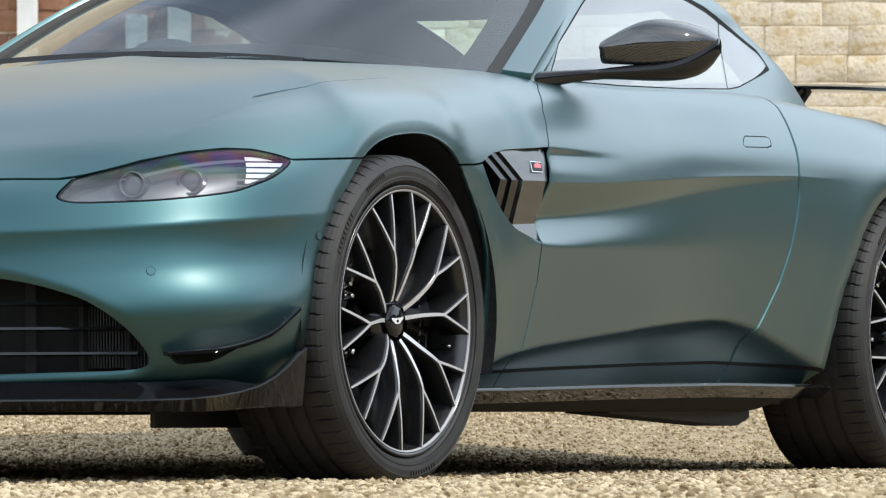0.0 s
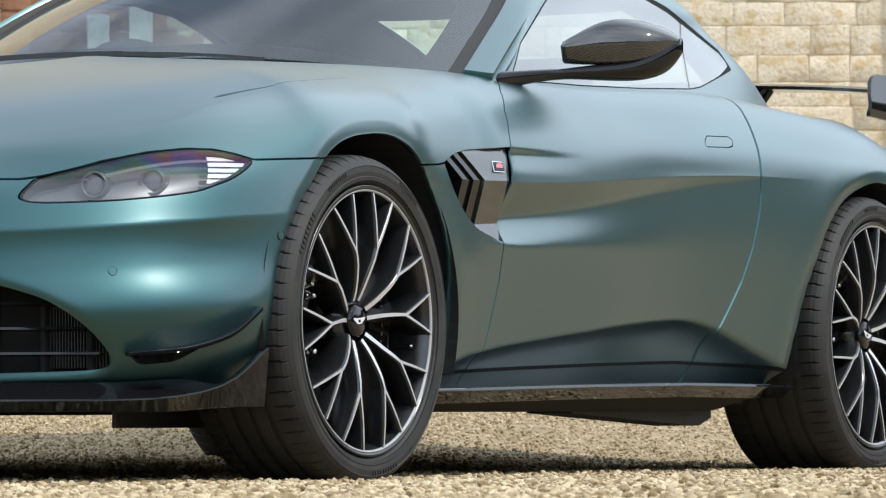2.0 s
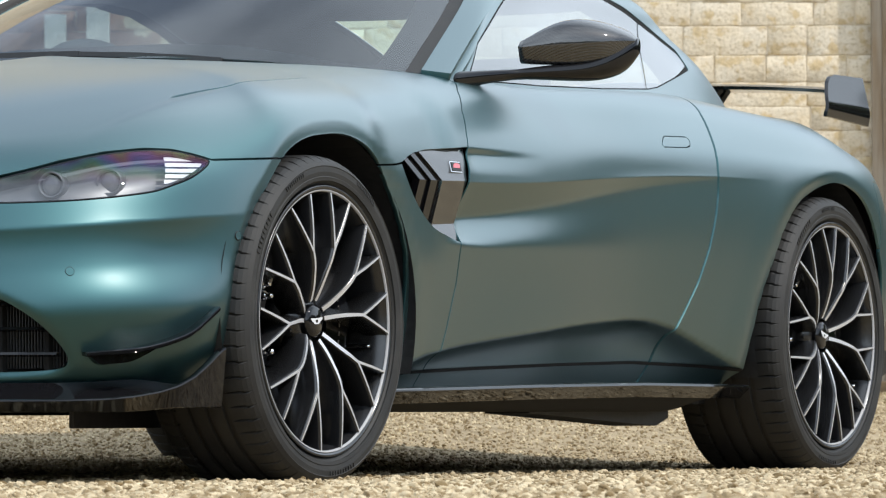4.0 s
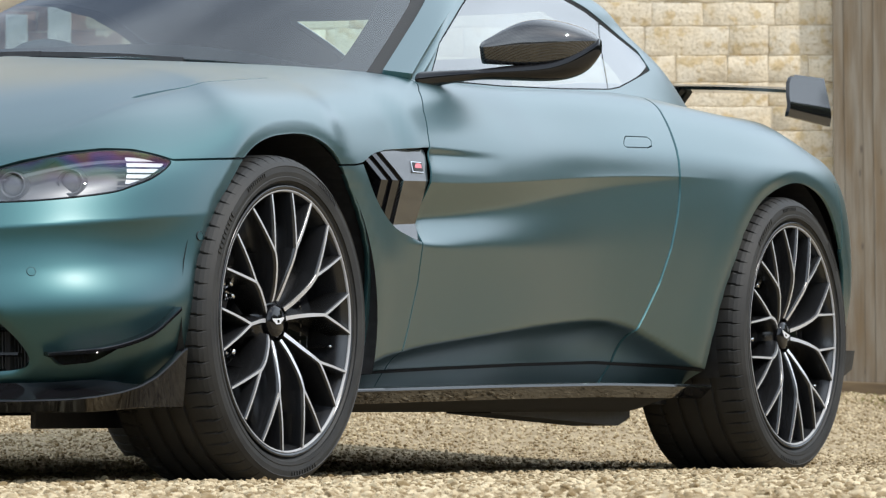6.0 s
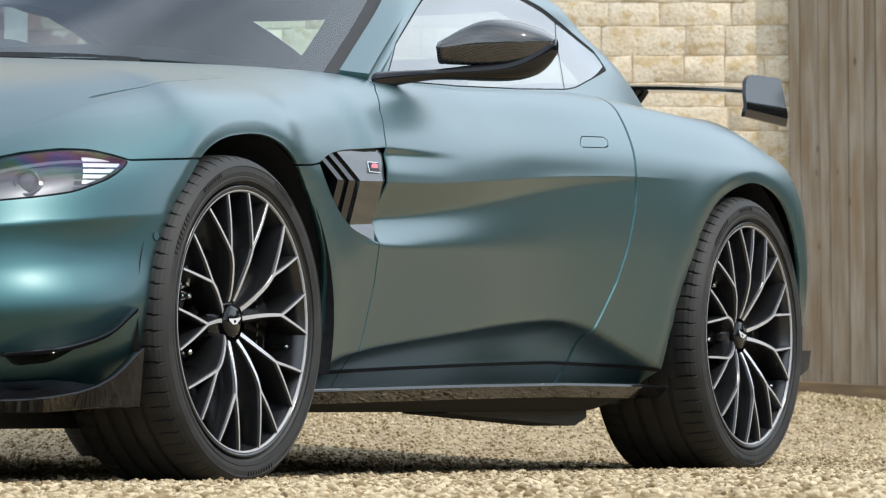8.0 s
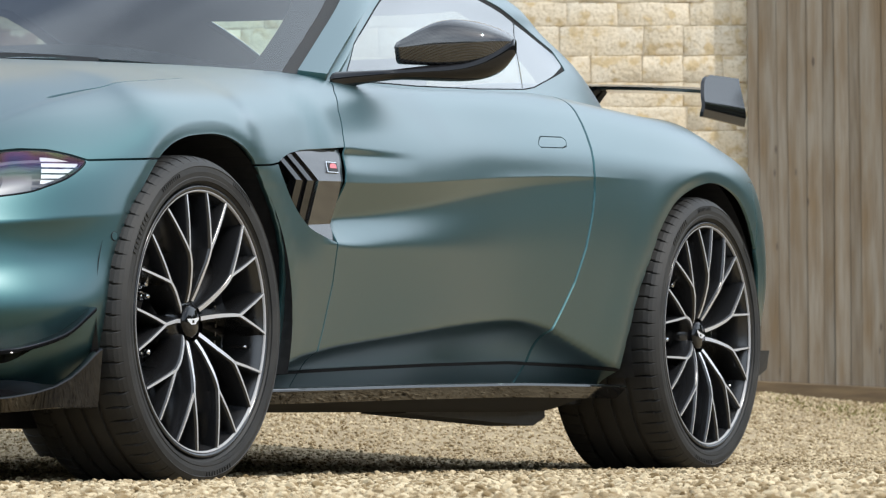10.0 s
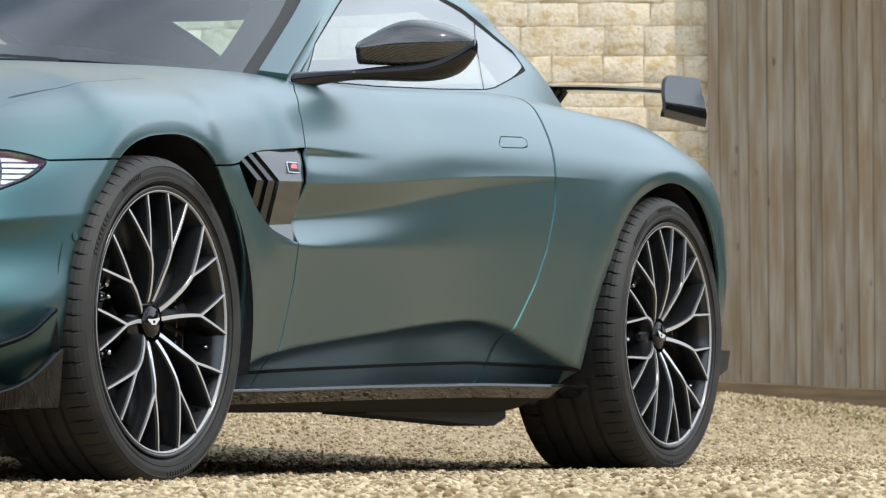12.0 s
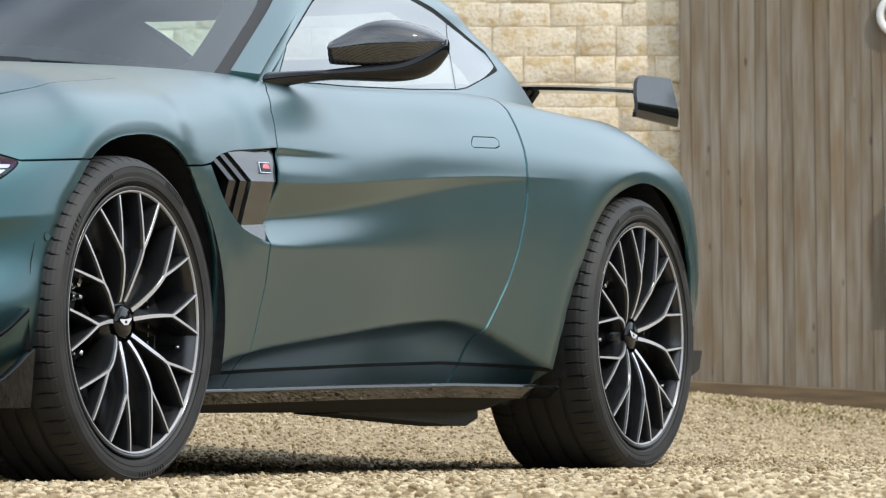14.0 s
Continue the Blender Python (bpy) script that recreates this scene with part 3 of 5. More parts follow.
def pair(name, bm, mat, parent, label="", smooth=True):
    """A part on the near side and its twin on the far side; returns both."""
    far = bm.copy()
    lay = far.verts.layers.float_vector.get("n")
    for v in far.verts:
        v.co.y = -v.co.y
        if lay:
            v[lay].y = -v[lay].y
    bmesh.ops.reverse_faces(far, faces=far.faces)
    far_parent = parent
    if isinstance(parent, tuple):
        parent, far_parent = parent
    return part(name, bm, mat, parent, label, smooth), part(name, far, mat, far_parent, label, smooth)


def trimmed(base, *cuts):
    bm = base.copy()
    for c in cuts:
        cut_away(bm, c)
    return bm


def pushed(bm, depth):
    outward(bm)
    lay = bm.verts.layers.float_vector["n"]
    for v in bm.verts:
        v.co -= v[lay].normalized() * depth
    return bm


car = thing("sports_car", "satin green two-door sports coupe parked on the gravel", "car")
shell = outward(quilt(body_grid()))
inner = shell.copy()
for axle in (FRONT_AXLE, REAR_AXLE):
    cut_away(shell, lambda x, y, z: np.where((y < -0.4) & (np.abs(x - axle) < 0.65), -arch_reach(x, z, axle), -1.0))
cut_away(shell, lambda x, y, z: np.where(z > 0.6, foot_width(x) - 0.012 + y, -1.0))

sheet("bonnet", trimmed(shell, lambda x, y, z: np.where(x < 0.8, clam(x) + GAP - z, -1), lambda x, y, z: x - (door_front(z) - GAP), lambda x, y, z: x - 1.0, lambda x, y, z: np.where(z > .77, within(SLOT, x, y), -1)), PAINT, car, "satin green clamshell bonnet", apart=False)
bumper = sheet("front_bumper", trimmed(shell, lambda x, y, z: x - 0.1, lambda x, y, z: z - (clam(x) - GAP), lambda x, y, z: np.where(z > 0.5, within(LAMP, x, z) + 0.001, -1), lambda x, y, z: np.where(x < -0.5, within(MOUTH, y, z), -1)), PAINT, car, thick=0.03, apart=False)
sheet("front_wing", trimmed(shell, lambda x, y, z: 0.1 - x, lambda x, y, z: x - (door_front(z) - GAP), lambda x, y, z: z - (clam(x) - GAP), lambda x, y, z: within(VENT, x, z)), PAINT, car)
door = sheet("door", trimmed(shell, lambda x, y, z: door_front(z) + 0.0034 - x, lambda x, y, z: x - (door_rear(z) - GAP), lambda x, y, z: sill_top(x) + GAP - z, lambda x, y, z: within(HANDLE, x, z) + 0.0012), PAINT, car, thick=0.004)
sheet("door_handle", trimmed(shell, lambda x, y, z: 0.0012 - within(HANDLE, x, z)), PAINT, door)
sheet("sill", trimmed(shell, lambda x, y, z: door_front(z) + GAP - x, lambda x, y, z: x - (door_rear(z) - GAP), lambda x, y, z: z - (sill_top(x) - GAP)), PAINT, car)
sheet("rear_wing", trimmed(shell, lambda x, y, z: door_rear(z) + 0.0085 - x, lambda x, y, z: np.minimum(x - 3.083, 0.735 - z)), PAINT, car, thick=0.007, apart=False, roll=0.45)
sheet("rear_bumper", trimmed(shell, lambda x, y, z: 2.9 - x, lambda x, y, z: -np.minimum(x - 3.087, 0.731 - z)), PAINT, car, apart=False)

pair("sill_seal", pushed(trimmed(shell, lambda x, y, z: .43 - x, lambda x, y, z: x - 2.27, lambda x, y, z: sill_top(x) - 0.0035 - z, lambda x, y, z: z - sill_top(x) - 0.0035), -0.0012), DARK, car, "black rubber sill seal")

# dark structure behind the panels and their gaps
pushed(inner, 0.022)
for axle in (FRONT_AXLE, REAR_AXLE):
    cut_away(inner, lambda x, y, z: np.where((y < -0.4) & (np.abs(x - axle) < 0.65), 0.02 - arch_reach(x, z, axle), -1.0))
cut_away(inner, lambda x, y, z: np.where(z > 0.6, foot_width(x) - 0.03 + y, -1.0))
cut_away(inner, lambda x, y, z: np.where(y < -0.5, within(VENT, x, z) + 0.004, -1.0))
cut_away(inner, lambda x, y, z: np.where(x < -0.5, within(MOUTH, y, z) + 0.02, -1))
cut_away(inner, lambda x, y, z: np.where((x < -0.3) & (z > 0.5), within(LAMP, x, z) + 0.004, -1))
part("inner_body", mirrored(inner), DARK, car, smooth=True)
bm = box(bmesh.new(), (3.8, 1.5, 0.06), (1.40, 0, 0.192), 0.01)
part("floor_pan", bm, DARK, car)
pair("sill_beam", box(bmesh.new(), (1.80, .20, .12), (1.29, -.60, .215), .01), DARK, car)
for axle in (FRONT_AXLE, REAR_AXLE):
    for side in (-1, 1):
        reach, back = (0.435, 0.065) if axle == FRONT_AXLE else (0.405, 0.005)
        ring = [(axle + back + reach * math.cos(a), 0.385 * math.sin(a) + HUB_Z + 0.025) for a in np.linspace(-0.35, math.pi + 0.35, 40)]
        bm = quilt([[(x, side * w, z) for x, z in ring] for w in (0.925, 0.80, 0.58)])
        bm.faces.new([v for v in bm.verts][-40:])
        part("arch_liner", bm, BLACK_SATIN, car, smooth=False)

# ---- cabin: glass, pillars and roof ----
cabin = outward(quilt(cabin_grid()))
screen_edge = lambda x, y, z: x - (.876 + (z - .89) / .503)          # positive behind the windscreen's side edge
screen_top = lambda x, y, z: z - (1.238 - 0.14 * y * y)
side_glass = lambda x, y, z: np.where(y < -0.3, within(SIDE_GLASS, x, z), -1)
back_glass = lambda x, y, z: np.minimum(np.minimum(x - 2.36, 0.36 - np.abs(y)), np.minimum(3.02 - x, 1.165 - z))
sheet("roof", trimmed(cabin, lambda x, y, z: np.minimum(-screen_edge(x, y, z), -screen_top(x, y, z)), side_glass, back_glass), PAINT, car, "satin green roof and pillars", thick=0.003, apart=False)
pane = sheet("windscreen", trimmed(cabin, lambda x, y, z: np.maximum(screen_edge(x, y, z), screen_top(x, y, z)) + 0.003), GLASS, car, "clear laminated windscreen", thick=0.004, apart=False)
def band(x, y, z):
    near = (-0.085 - screen_edge(x, y, z), -0.05 - screen_top(x, y, z), x - (.645 + 0.080 + 0.28 * y * y))
    return -0.022 * np.log(sum(np.exp(-np.clip(v, -1, 1) / 0.022) for v in near))          # rounded inner corners


part("screen_border", mirrored(pushed(trimmed(cabin, lambda x, y, z: np.maximum(screen_edge(x, y, z), screen_top(x, y, z)) + 0.003, band), 0.006)), SCREEN_PRINT, car, "black printed windscreen border", True)
# raised pillar skin and the rubber bead between it and the glass
def along_pillar(lo, hi):
    return trimmed(cabin, lambda x, y, z: np.maximum(np.maximum(lo - screen_edge(x, y, z), screen_edge(x, y, z) - hi), z - 1.215))


sheet("pillar_skin", pushed(along_pillar(0.002, 0.055), -0.024), PAINT, car, "satin green windscreen pillar", thick=0.024)
sheet("screen_seal", pushed(along_pillar(-0.026, 0.001), -0.014), RUBBER, car, "black rubber windscreen seal", thick=0.014)
divider = lambda x, y, z: x - (2.045 + (z - .92) * 0.96)
seal_width = lambda x, z: 0.003 + 0.014 * smooth((x - 1.60) / 0.35) * smooth((z - 0.96) / 0.07)
sheet("side_window", trimmed(cabin, lambda x, y, z: seal_width(x, z) - side_glass(x, y, z), lambda x, y, z: divider(x, y, z) + 0.003), TINTED, door, "clear side window", thick=0.004)
sheet("quarter_window", trimmed(cabin, lambda x, y, z: seal_width(x, z) - side_glass(x, y, z), lambda x, y, z: 0.004 - divider(x, y, z)), TINTED, car, thick=0.004)
pair("window_seal", (pushed(trimmed(cabin, lambda x, y, z: -0.004 - side_glass(x, y, z), lambda x, y, z: side_glass(x, y, z) - seal_width(x, z) - 0.002), 0.002)), DARK, car, "black rubber window seal", True)
part("rear_window", mirrored(trimmed(cabin, lambda x, y, z: 0.003 - back_glass(x, y, z))), GLASS, car, "", True)
cabin.free()

# ---- wheels ----
def lathe(profile, n=96, arc=None):
    """Turns (radius, y) round the y axis."""
    a = np.arange(n) / n * 2 * math.pi if arc is None else np.linspace(*arc, n)
    return quilt([[(r * math.cos(t), y, r * math.sin(t)) for r, y in profile] for t in a], closed_u=arc is None)


def tyre(wide):
    lo, hi = 0.012, wide - 0.012
    prof = [(.276, .012), (.284, .003), (.292, -.004), (.2925, -.0075), (.300, -.0085), (.3015, -.0072), (.311, -.0085), (.322, -.0072), (.3235, -.0085), (.3315, -.002), (.338, .0055)]
    n_side = len(prof)
    prof += [(.3425, .014), (.3455, .026), (.3465, .040)]
    cols = list(range(n_side, len(prof)))
    for k in (0.24, 0.42, 0.60, 0.78):
        y = lo + k * (hi - lo)
        prof += [(.347, y - .007), (.3405, y - .0055), (.3405, y + .0055), (.347, y + .007)]
    inner = len(prof)
    prof += [(.346, hi - .03), (.343, hi - .01), (.337, hi), (.31, hi + .008), (.28, hi)]
    n = 66 * 12
    rows = []
    for i in range(n):
        a = i / n * 2 * math.pi
        row = []
        for j, (r, y) in enumerate(prof):
            slant = a + 0.35 * y                       # the slots lie a little askew
            ph = (slant / (2 * math.pi) * 66) % 1
            if ph < 0.085 and (j in cols or inner - 3 < j < inner + 2):
                r -= 0.0055
            if ph < 0.085 and j == n_side - 1:
                r -= 0.002
            row.append((r * math.cos(a), y, r * math.sin(a)))
        rows.append(row)
    return quilt(rows, closed_u=True)


def bar(bm, face, path, top, low, deep):
    """A spoke's limb along (radius, degrees, y); its machined face goes into the second mesh."""
    p = spline(path, 10)
    a = np.radians(p[:, 1])
    pts = np.stack([p[:, 0] * np.cos(a), p[:, 2], p[:, 0] * np.sin(a)], 1)
    t = np.gradient(pts, axis=0)
    side = np.stack([-t[:, 2], np.zeros(len(t)), t[:, 0]], 1)
    side /= np.linalg.norm(side, axis=1, keepdims=True)
    k = np.linspace(0, 1, len(pts))[:, None]
    wt, wl = (top[0] + (top[1] - top[0]) * k) / 2, (low[0] + (low[1] - low[0]) * k) / 2
    down = np.array([0, 1, 0]) * (deep[0] + (deep[1] - deep[0]) * k)
    rows = np.stack([pts - side * wl + down, pts - side * wt * 1.25 + down * 0.10, pts - side * wt, pts + side * wt, pts + side * wt * 1.25 + down * 0.10, pts + side * wl + down], 1)
    vs = [[bm.verts.new(q) for q in row] for row in rows]
    for r0, r1 in zip(vs, vs[1:]):
        for j in range(6):
            bm.faces.new((r0[j], r0[(j + 1) % 6], r1[(j + 1) % 6], r1[j]))
    lift = np.array([0, -0.0008, 0])
    fs = [[face.verts.new(q + lift) for q in (a0, b0)] for a0, b0 in zip(pts - side * wt * 0.92, pts + side * wt * 0.92)]
    for r0, r1 in zip(fs, fs[1:]):
        face.faces.new((r0[0], r0[1], r1[1], r1[0]))


def spoke(sign):
    bm, face = bmesh.new(), bmesh.new()
    bar(bm, face, [(.043, 90 - sign * 13.0, .026), (.070, 90 - sign * 13.2, .0145), (.103, 90 - sign * 14.4, .004), (.130, 90 - sign * 15.6, -.003), (.157, 90 - sign * 16.8, -.0060)], (.0098, .0066), (.030, .029), (.045, .078))
    for off in (-9, 9):
        a, b = radians(90 - sign * 16.8), radians(90 - sign * (18 + off))
        limb = [Vector((.154 * math.cos(a), .154 * math.sin(a))).lerp(Vector((.2695 * math.cos(b), .2695 * math.sin(b))), t) for t in (0, .3, .65, 1)]
        bar(bm, face, [(q.length, math.degrees(math.atan2(q.y, q.x)), h) for q, h in zip(limb, (-.0056, -.0064, -.0055, -.0025))], (.0062, .0047), (.022, .016), (.076, .050))
    return bm, face


def clean(bm):
    bmesh.ops.recalc_face_normals(bm, faces=bm.faces)
    return bm


def wheel(wide, parent_name="wheel"):
    root = new(parent_name)
    part("tyre", clean(tyre(wide)), RUBBER, root, "black low-profile rubber tyre", False)
    prof = [(.276, .004), (.2825, .000), (.2835, -.003), (.281, -.005), (.275, -.002), (.272, .006), (.267, .012), (.262, .03), (.256, .06), (.252, wide * .6), (.262, wide - .02), (.28, wide - .01), (.282, wide)]
    part("rim", clean(lathe(prof)), RIM_BLACK, root, "satin black alloy rim", True)
    part("rim_edge", clean(lathe([(.2738, -.0022), (.2724, -.0026), (.2702, -.0008), (.2694, .002)])), RIM_EDGE, root, "machined bright rim edge", True)
    for sign in (-1, 1):
        black, face = spoke(sign)
        clean(black)
        bmesh.ops.recalc_face_normals(face, faces=face.faces)
        first = None
        for k in range(5):
            if first is None:
                first = part("spoke", black, RIM_BLACK, root, "black spoke with machined face", True)
                cut = part("spoke_face", face, RIM_CUT, first)
            else:
                s = new("spoke", first.data)
                s.parent, s.rotation_euler = root, (0, radians(72 * k), 0)
                tagged(s, "black spoke with machined face")
                c = new("spoke_face", cut.data)
                c.parent = s
    hub = lathe([(.0, .040), (.034, .038), (.050, .040), (.060, .060), (.062, .12), (.0, .12)], 48)
    part("hub", clean(hub), RIM_BLACK, root, smooth=True)
    cap = part("centre_cap", clean(lathe([(.0, .0195), (.027, .0205), (.0335, .0235), (.0355, .031), (.0355, .050)], 48)), BLACK_GLOSS, root, "gloss black centre cap", True)
    wing = bmesh.new()
    for s in (-1, 1):
        vs = [wing.verts.new((s * x, .0188, z)) for x, z in ((.0045, .0062), (.0245, .0075), (.0235, .0045), (.020, .0012), (.0145, -.0018), (.0105, -.0052), (.0045, -.0062))]
        wing.faces.new(vs if s > 0 else vs[::-1])
    box(wing, (.009, .0012, .0035), (0, .0190, .0045))
    box(wing, (.009, .0012, .0030), (0, .0190, -.0045))
    part("emblem", wing, EMBLEM, cap, "pale winged emblem shape")
    for k in range(5):
        nut = lathe([(.0, .050), (.0065, .050), (.0075, .053), (.0075, .07)], 12)
        bmesh.ops.translate(nut, verts=nut.verts, vec=(.052 * math.cos(radians(54 + 72 * k)), 0, .052 * math.sin(radians(54 + 72 * k))))
        part("wheel_nut", clean(nut), RIM_BLACK, root, smooth=True)
    disc = part("brake_disc", clean(lathe([(.075, .115), (.085, .098), (.198, .098), (.200, .100), (.200, .128), (.198, .130), (.09, .130)], 72)), STEEL, root, "grey drilled brake disc", True)
    holes = bmesh.new()
    for i in range(24):
        for j in range(4):
            a = radians(i * 15 + j * 4.5)
            bmesh.ops.create_circle(holes, cap_ends=True, segments=8, radius=.0035, matrix=Matrix.Translation(((.105 + .027 * j) * math.cos(a), .0974, (.105 + .027 * j) * math.sin(a))) @ pose(0, 0, 0, 90))
    tagged(part("drillings", holes, DARK, disc), kind="stuff")
    cal = lathe([(.128, .070), (.205, .062), (.216, .075), (.216, .15), (.128, .15)], 24, (radians(-38), radians(38)))
    cal.verts.ensure_lookup_table()
    cal.faces.new(cal.verts[:5])
    cal.faces.new(list(cal.verts)[-5:])
    caliper = part("brake_caliper", clean(cal), BLACK_GLOSS, root, "gloss black brake caliper", False)
    for k in range(7):
        bmk = box(bmesh.new(), (.004, .0016, .009), (0, 0, 0), turn=None)
        for v in bmk.verts:
            v.co = Matrix.Rotation(radians(18 - 6 * k), 4, "Y") @ (v.co + Vector((.175, .0648, 0)))
        part("caliper_mark", bmk, DULL_MARK, caliper)
    for k in (-26, 26):
        bolt = lathe([(0, .050), (.006, .051), (.007, .055), (.009, .058), (.009, .075)], 10)
        bmesh.ops.translate(bolt, verts=bolt.verts, vec=(.165 * math.cos(radians(k)), 0, .165 * math.sin(radians(k))))
        part("caliper_bolt", clean(bolt), STEEL, caliper, smooth=True)
    for k, r in ((150, .176), (157, .160), (176, .168), (199, .164)):
        stud = lathe([(0, .036), (.006, .037), (.008, .044), (.0055, .046), (.010, .050), (.012, .056), (.012, .1)], 12)
        bmesh.ops.translate(stud, verts=stud.verts, vec=(r * math.cos(radians(k)), 0, r * math.sin(radians(k))))
        part("disc_fixing", clean(stud), CHROME, disc, smooth=True)
    valve = lathe([(0, .026), (.0042, .027), (.0048, .036), (.003, .038), (.0048, .050), (.0048, .11)], 10)
    bmesh.ops.translate(valve, verts=valve.verts, vec=(.243 * math.cos(radians(-16)), 0, .243 * math.sin(radians(-16))))
    part("tyre_valve", clean(valve), CHROME, root, smooth=True)
    # raised plain bars where the sidewall carries its lettering
    marks = bmesh.new()
    for start, count, step, r in ((150, 9, 2.1, .318), (118, 10, 1.5, .316), (62, 12, 1.3, .316), (285, 10, 2.0, .317)):
        for k in range(count):
            a = radians(start - k * step)
            m = Matrix.Translation((r * math.cos(a), -.0088, r * math.sin(a))) @ Matrix.Rotation(-a, 4, "Y")
            box(marks, (.013 if start == 150 else .008, .0022, .006 if start == 150 else .004), (0, 0, 0), turn=None)
            for v in marks.verts[-8:]:
                v.co = m @ v.co
    tagged(part("sidewall_mark", marks, RUBBER, root), kind="stuff")
    return root


def far_side(root, parent, at, turn):
    w = copy_thing(root, at @ Matrix.Rotation(radians(turn), 4, "Z"))
    w.parent = parent
    return w


STEER = -1.6
w_front, w_rear = wheel(0.255), wheel(0.295)
for root, axle, lip, steer in ((w_front, 0.010, 0.963, STEER), (w_rear, REAR_AXLE, 0.960, 0)):
    root.parent = car
    root.matrix_basis = pose(axle, -lip, HUB_Z, 0, -4.2 if axle < 1 else 15, steer)
    far_side(root, car, pose(axle, lip - 0.09, HUB_Z, 0, 0, steer), 180)

# ---- lamps, vents, trim ----
def twill(m, low, high):
    """Fine diagonal weave."""
    n, link = m.node_tree.nodes, m.node_tree.links.new
    co, wave, mix = n.new("ShaderNodeTexCoord"), n.new("ShaderNodeTexWave"), n.new("ShaderNodeMix")
    wave.bands_direction, mix.data_type = "DIAGONAL", "RGBA"
    wave.inputs["Scale"].default_value = 130
    wave.inputs["Distortion"].default_value = 0.0
    link(co.outputs["Object"], wave.inputs["Vector"])
    link(wave.outputs[1], mix.inputs[0])
    mix.inputs[6].default_value, mix.inputs[7].default_value = (*low, 1), (*high, 1)
    link(mix.outputs[2], n["Principled BSDF"].inputs["Base Color"])
    return m


CARBON = twill(material("carbon_weave", (0.012, 0.012, 0.013), 0.5, Specular_IOR_Level=0.25, Coat_Weight=1.0, Coat_Roughness=0.04, Coat_IOR=1.85), (0.005, 0.005, 0.006), (0.020, 0.020, 0.021))
RED = material("red_enamel", (0.55, 0.02, 0.03), 0.3, Coat_Weight=1.0)
LAMP_GREY = material("lamp_housing_grey", (0.085, 0.09, 0.10), 0.35, 0.3)
PROJ = material("grey_glass_dome", (0.10, 0.105, 0.12), 0.15, 0.0, Coat_Weight=0.6)
LAMP_WHITE = material("lamp_reflector", (0.80, 0.81, 0.83), 0.25, 0.3)


def rainbow_gloss(m):
    """Paints soft rainbow bands into the pane's gloss colour by height, in place of iridescence."""
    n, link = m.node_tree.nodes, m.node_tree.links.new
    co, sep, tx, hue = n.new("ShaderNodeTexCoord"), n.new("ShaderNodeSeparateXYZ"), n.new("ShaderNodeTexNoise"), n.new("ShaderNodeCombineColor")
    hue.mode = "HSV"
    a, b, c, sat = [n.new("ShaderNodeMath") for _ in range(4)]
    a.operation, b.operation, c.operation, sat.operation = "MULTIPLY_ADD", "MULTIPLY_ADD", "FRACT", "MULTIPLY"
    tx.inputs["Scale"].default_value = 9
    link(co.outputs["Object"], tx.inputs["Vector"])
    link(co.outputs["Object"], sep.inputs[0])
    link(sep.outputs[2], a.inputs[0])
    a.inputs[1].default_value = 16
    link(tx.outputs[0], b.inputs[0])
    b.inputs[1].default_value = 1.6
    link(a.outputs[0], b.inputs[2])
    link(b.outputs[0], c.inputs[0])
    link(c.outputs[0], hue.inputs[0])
    # painted sheen: the bands gain saturation towards the lens's top
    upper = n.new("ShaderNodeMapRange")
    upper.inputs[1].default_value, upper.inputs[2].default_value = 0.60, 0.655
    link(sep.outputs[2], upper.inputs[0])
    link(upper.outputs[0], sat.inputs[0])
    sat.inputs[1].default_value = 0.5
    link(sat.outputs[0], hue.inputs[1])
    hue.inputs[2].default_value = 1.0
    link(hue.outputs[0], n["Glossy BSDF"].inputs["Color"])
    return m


# lens pane with the rainbow sheen painted into its reflections
LENS_RAINBOW = rainbow_gloss(pane_glass("rainbow_gloss_lens", (0.92, 0.93, 0.94), 0.11))
FABRIC = varied(material("dark_trim_fabric", (0.03, 0.03, 0.03), 0.9), 80, (0.060, 0.063, 0.064), (0.095, 0.098, 0.099), bump=0.2, bump_scale=400, distance=0.002)


def crisp(bm, angle=28):
    """Marks the hard corners, so that the rest may be shaded smooth."""
    for e in bm.edges:
        e.smooth = not (len(e.link_faces) == 2 and e.calc_face_angle() > radians(angle))
    return bm


def ribbon(sections, cap=True):
    """A closed loft through sections of equal point counts."""
    bm = quilt(np.asarray(sections, float), closed_v=True)
    if cap:
        bm.verts.ensure_lookup_table()
        n = len(sections[0])
        bm.faces.new(bm.verts[:n])
        bm.faces.new(bm.verts[-n:])
    return clean(bm)


lamp_in = lambda x, y, z: np.where((x < -0.3) & (z > 0.5), within(LAMP, x, z), -1)
bowl = pair("headlight", pushed(trimmed(shell, lambda x, y, z: 0.001 - lamp_in(x, y, z)), 0.040), LAMP_GREY, car, "headlight behind a clear swept-back lens")
ring = trimmed(shell, lambda x, y, z: 0.0008 - lamp_in(x, y, z), lambda x, y, z: lamp_in(x, y, z) - 0.0030)
pair("lamp_rim", folded(outward(ring), 0.042), BLACK_GLOSS, bowl, "gloss black lamp rim")
pair("lens", trimmed(shell, lambda x, y, z: 0.0026 - lamp_in(x, y, z)), LENS_RAINBOW, bowl, "clear iridescent lens")
for k in range(6):
    z0 = 0.598 + 0.0125 * k
    rib = pushed(trimmed(shell, lambda x, y, z: 0.008 - lamp_in(x, y, z), lambda x, y, z: -0.468 + 0.6 * (z - 0.62) - x, lambda x, y, z: z0 - z, lambda x, y, z: z - (z0 + 0.0085)), 0.010)
    if rib.faces:
        pair("reflector_rib", rib, LAMP_WHITE, bowl, "pale reflector rib")
